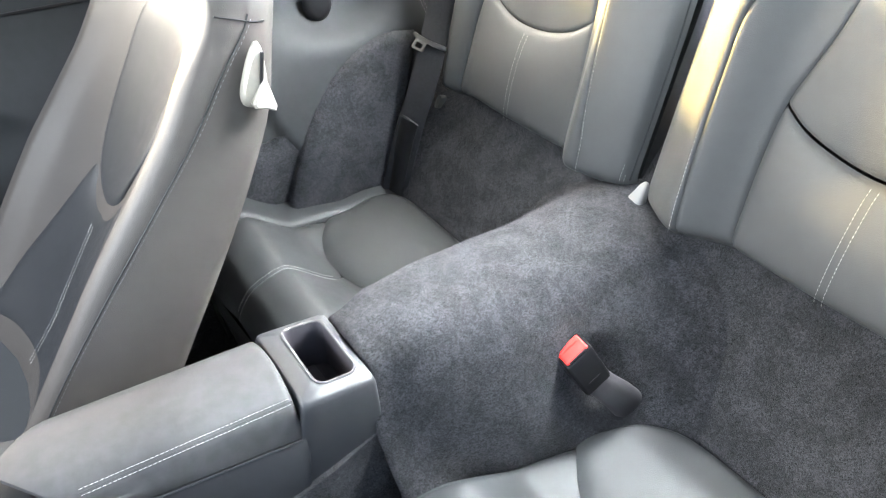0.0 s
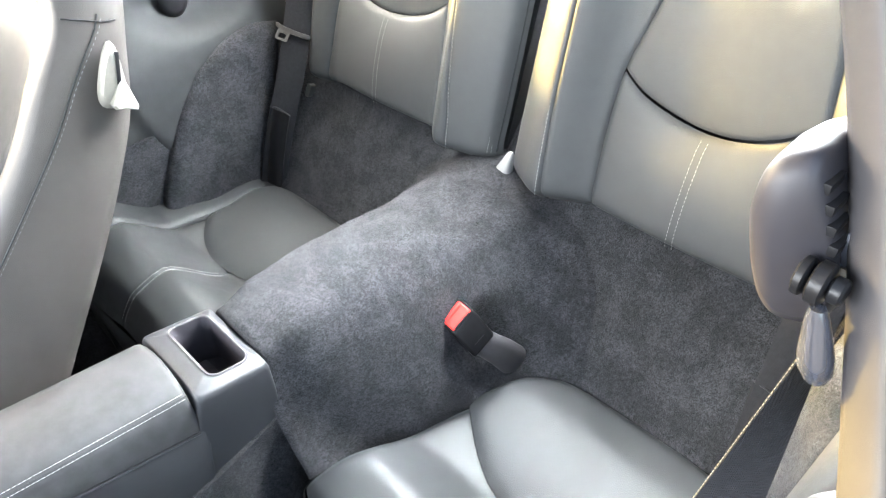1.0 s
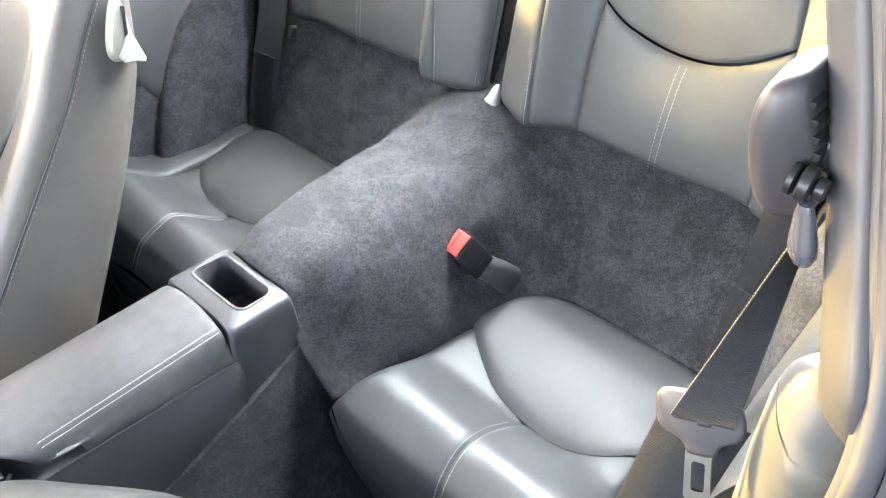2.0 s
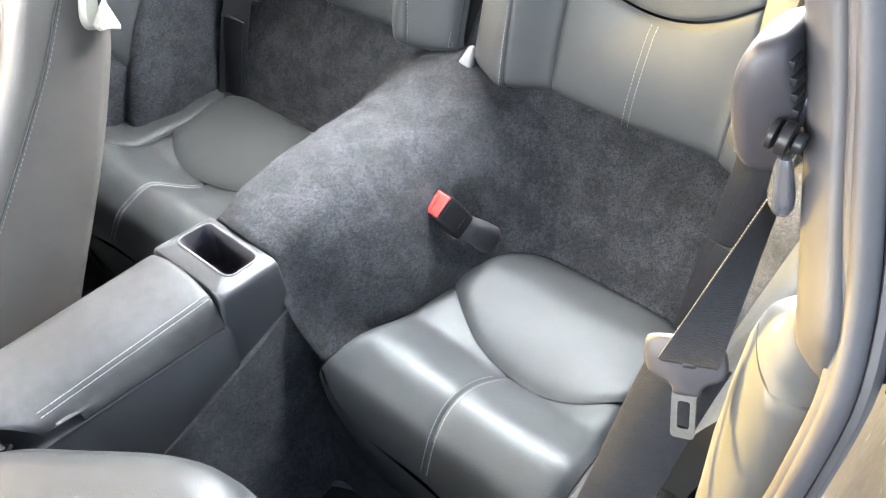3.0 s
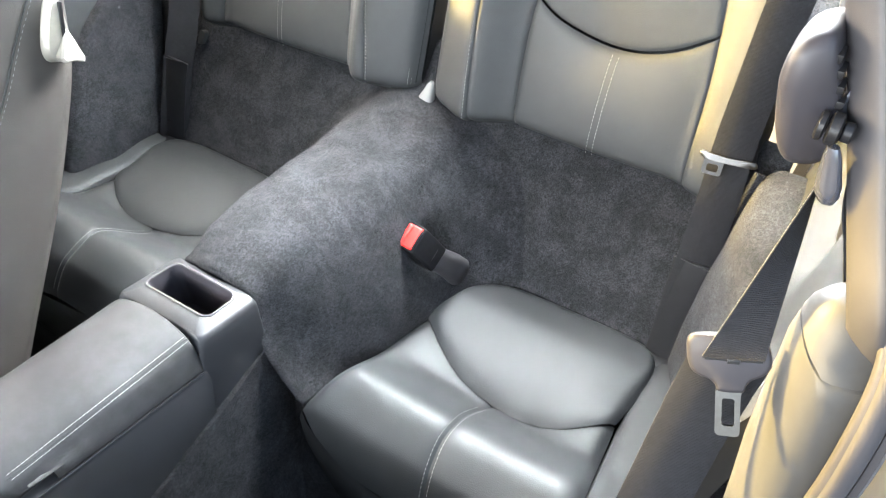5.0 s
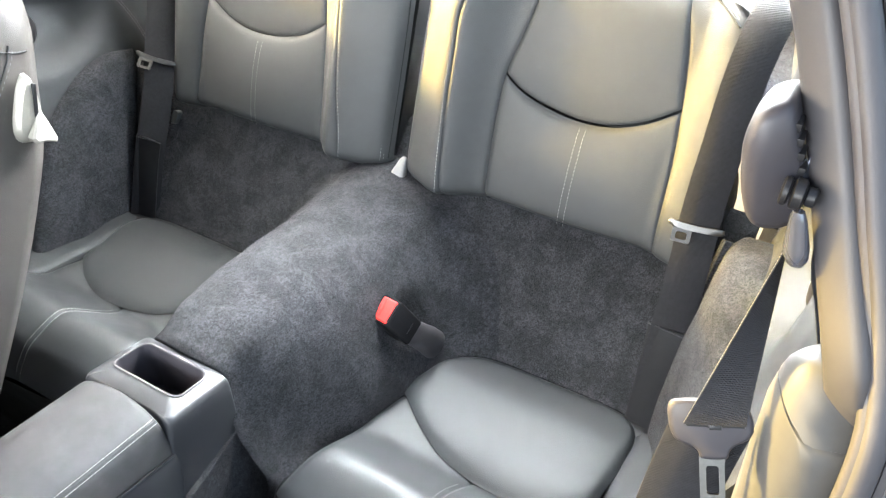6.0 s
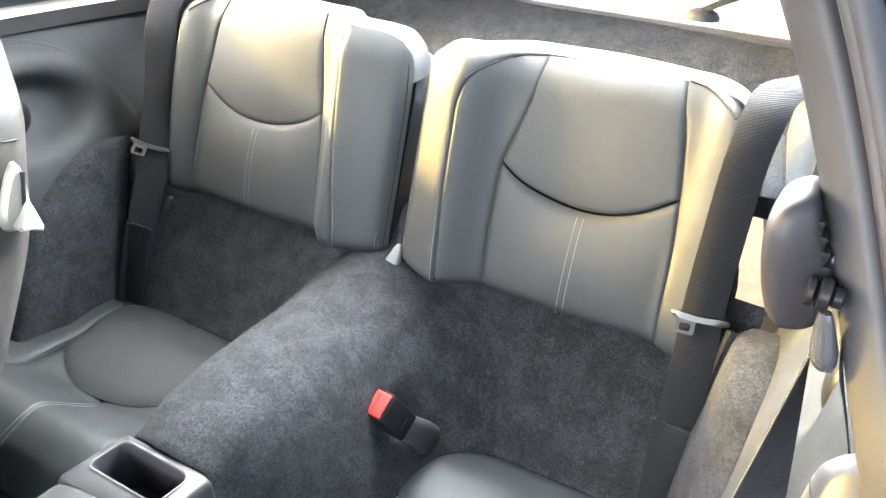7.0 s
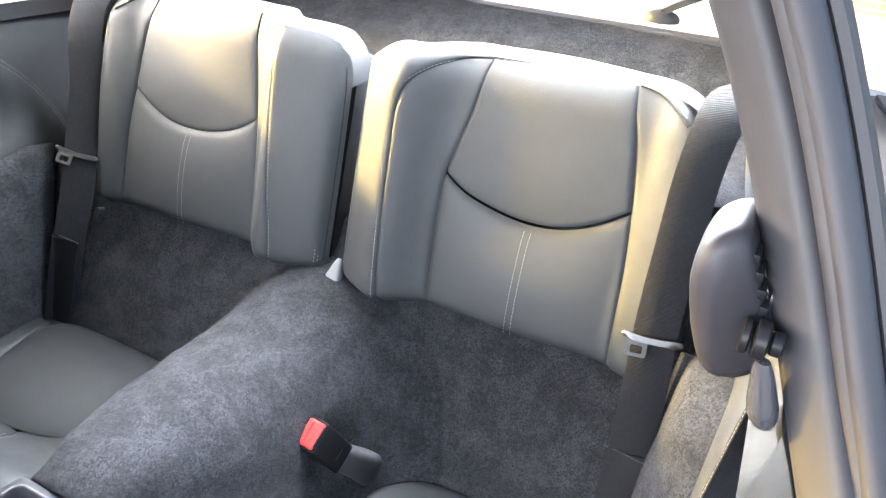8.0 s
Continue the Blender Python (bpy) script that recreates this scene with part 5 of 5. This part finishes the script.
prof = ((0.8800, 0.5500, 0.572, -0.412, -0.385, 0.25), (0.8785, 0.5455, 0.578, -0.418, -0.37, 0.40), (0.8730, 0.5400, 0.584, -0.426, -0.355, 0.62), (0.8660, 0.5370, 0.588, -0.4325, -0.35, 0.80), (0.8590, 0.5355, 0.592, -0.4380, -0.33, 0.90))
part("cap", loft([cover_ring(*p, drop=0.017 * (p[5] - 0.25) / 0.65) for p in prof]), TRIM, low_trim, angle=60)
prof = ((0.8570, 0.5355, 0.594, -0.4390, -0.32, 0.92, 0.017), (0.840, 0.5345, 0.596, -0.4425, -0.30, 1.0, 0.010), (0.80, 0.5365, 0.600, -0.4460, -0.28), (0.74, 0.541, 0.604, -0.450, -0.26), (0.68, 0.548, 0.606, -0.454, -0.25), (0.58, 0.558, 0.61, -0.464, -0.25), (0.45, 0.56, 0.63, -0.49, -0.25), (0.30, 0.56, 0.66, -0.52, -0.25))
part("cover", loft([cover_ring(*p) for p in prof]), TRIM, low_trim, angle=60)

# ---- front belt with its guide on the pillar ----
gd = thing("belt_guide", "dark plastic belt guide housing bracketed to the door pillar", "belt guide", at=(0.50, -0.36, 0.92))
shape = ((0.476, 0.972), (0.4735, 0.987), (0.475, 1.001), (0.480, 1.009), (0.490, 1.013), (0.495, 1.008), (0.502, 0.991), (0.509, 0.972), (0.512, 0.955), (0.5125, 0.940), (0.508, 0.935), (0.501, 0.933), (0.493, 0.934), (0.486, 0.942), (0.480, 0.957))
o = spline(list(shape) + [shape[0]], 57)[:-1]
c = o.mean(0)
rings = []
for f, y in ((0.50, -0.3825), (0.80, -0.3815), (0.93, -0.379), (0.985, -0.374), (1.0, -0.367), (1.0, -0.352), (0.96, -0.340), (0.8, -0.336)):
    rings.append([(c[0] + 0.008 + (x - c[0] - 0.008) * f, y + 0.25 * (x - c[0]), c[1] + (z - c[1]) * f) for x, z in o.tolist()])
part("housing", loft(rings), DARK, gd, "dark grey rounded housing", angle=60)
for z, x in ((1.001, 0.4985), (0.993, 0.5020), (0.985, 0.5050), (0.977, 0.5080)):
    part("clip", block(x - 0.003, x + 0.0008, -0.379, -0.366, z - 0.0022, z + 0.0022, 0.0006), BLACK, gd)
part("bracket", block(0.508, 0.524, -0.372, -0.360, 0.966, 0.984, 0.002), GLOSS, gd, "grey metal bracket to the pillar")
a = np.linspace(0, 2 * np.pi, 18, endpoint=False)
for x0, x1, r in ((0.5005, 0.505, 0.0080), (0.506, 0.5125, 0.0088), (0.5128, 0.5185, 0.0055)):
    spool = np.array([[(x, -0.388 + q * math.cos(k), 0.969 + q * math.sin(k)) for k in a] for x, q in ((x0, r * 0.8), (x0 + 0.001, r), (x1 - 0.001, r), (x1, r * 0.8))])
    part("pivot", loft(spool), BLACK, gd, "black pivot roller")
drop = ((0.004, 0.949), (0.006, 0.943), (0.0075, 0.933), (0.009, 0.922), (0.0088, 0.914), (0.006, 0.908), (0.001, 0.9062))
rings = np.array([[(0.5125 + 0.20 * (0.949 - z) + r * 0.78 * math.cos(k), -0.393 + r * 0.75 * math.sin(k), 0.962 - (0.949 - z) * 0.80) for k in a] for r, z in drop])
part("guide_loop", loft(rings), GLOSS, gd, "glossy rounded belt loop")

fb = thing("front_seat_belt", "charcoal driver's seat belt hanging slack from its guide", "seat belt", at=(0.51, -0.45, 0.50))
# it leaves the loop turned edge-on and flattens out towards the tongue
top, foot = np.array((0.5140, -0.383, 0.918)), np.array((0.5121, -0.4330, 0.8245))
turn_top, turn_foot = np.array((0.15, 0.82, -0.56)) * 0.016, np.array((0.936, 0.243, 0.256)) * 0.018
rings, left_edge = [], []
for t in np.linspace(-0.16, 1, 26):
    c, w = top + (foot - top) * t, turn_top * (1 - t) + turn_foot * t
    out = np.cross(w, foot - top)
    out *= 0.0007 / np.linalg.norm(out)
    rings.append([c - w - out, c - out, c + w - out, c + w + out, c + out, c - w + out])
    left_edge.append(c - w * 1.012)
part("upper_webbing", loft(np.array(rings)), WEBBING, fb)
dn = spline([(0.5115, -0.4200, 0.818), (0.508, -0.4335, 0.77), (0.505, -0.455, 0.70), (0.500, -0.50, 0.58), (0.50, -0.60, 0.36)], 20)
lie = np.linspace(0, 1, 20)[:, None] ** 0.5
part("lower_webbing", sweep(dn, ribbon_section(0.049, 0.0014), np.array((0.936, 0.243, 0.256)) * (1 - lie) + np.array((0.94, 0.40, 0.06)) * lie), WEBBING, fb)
part("pillar_webbing", sweep(spline([(0.526, -0.366, 0.945), (0.532, -0.364, 0.915), (0.541, -0.362, 0.890), (0.552, -0.360, 0.860)], 10), ribbon_section(0.034, 0.0014), (0.1, 0.8, -0.5)), WEBBING, fb)
# stitched edge of the webbing, the sun on it put into its colour
part("selvedge", stitch_row(left_edge, (-0.6, -0.8, 0), pitch=0.0022, long=0.0016, r=0.00030), SELVEDGE, fb, "stitched edge, its pale colour standing for sun on it", kind="stuff")
gz = Vector((0.10, -0.878, 0.469)).normalized()
gx = Vector((0.936, 0.243, 0.256))
gx = (gx - gz * gx.dot(gz)).normalized()
m = Matrix.Translation((0.5116, -0.4277, 0.8225)) @ Matrix((gx, gz.cross(gx), gz)).transposed().to_4x4()
# the grip: a tall wing, a shorter one, the slot between, and the neck of the tongue
o = [(-0.028, 0.004), (-0.0275, 0.0095), (-0.0240, 0.0130), (-0.014, 0.0140), (-0.004, 0.0138), (0.008, 0.0132), (0.0165, 0.0122), (0.0205, 0.007), (0.0224, -0.002), (0.0208, -0.0085), (0.0165, -0.0125), (0.0105, -0.0158), (0.0075, -0.0205), (0.006, -0.0240), (-0.008, -0.0245), (-0.0100, -0.0205), (-0.0135, -0.0168), (-0.0195, -0.0148), (-0.0248, -0.0110), (-0.0272, -0.004)]
ring = spline(o + o[:1], 69)[:-1]
rings = [[(x * f, y * f, h) for x, y in ring.tolist()] for f, h in ((0.86, -0.0042), (0.96, -0.0034), (1.0, -0.0015), (1.0, 0.0015), (0.96, 0.0034), (0.86, 0.0042))]
tg = part("tongue_grip", turned(loft(rings), m), DARK, fb, "dark grey plastic tongue grip", angle=60)
part("belt_slot", turned(block(-0.0172, 0.0172, -0.0026, 0.0008, 0.0020, 0.0048, 0.0005), m), BLACK, tg, "black slot for the webbing")
part("slot_tab", turned(block(-0.0035, 0.0040, -0.0042, -0.0008, 0.0030, 0.0054, 0.0006), m), BLACK, tg)
lp = part("latch_plate", plate(rounded(0.0150, 0.034, 0.0030, 4, -0.0025, -0.038), 0.0026, m, 0.0, rounded(0.0076, 0.019, 0.0018, 4, -0.0022, -0.0385)), STEEL, fb, "bright steel latch plate")
part("plate_shoulder", plate([(-0.0100, -0.0235), (0.0055, -0.0235), (0.0050, -0.0275), (-0.0095, -0.0275)], 0.0034, m, 0.0006), STEEL, lp)
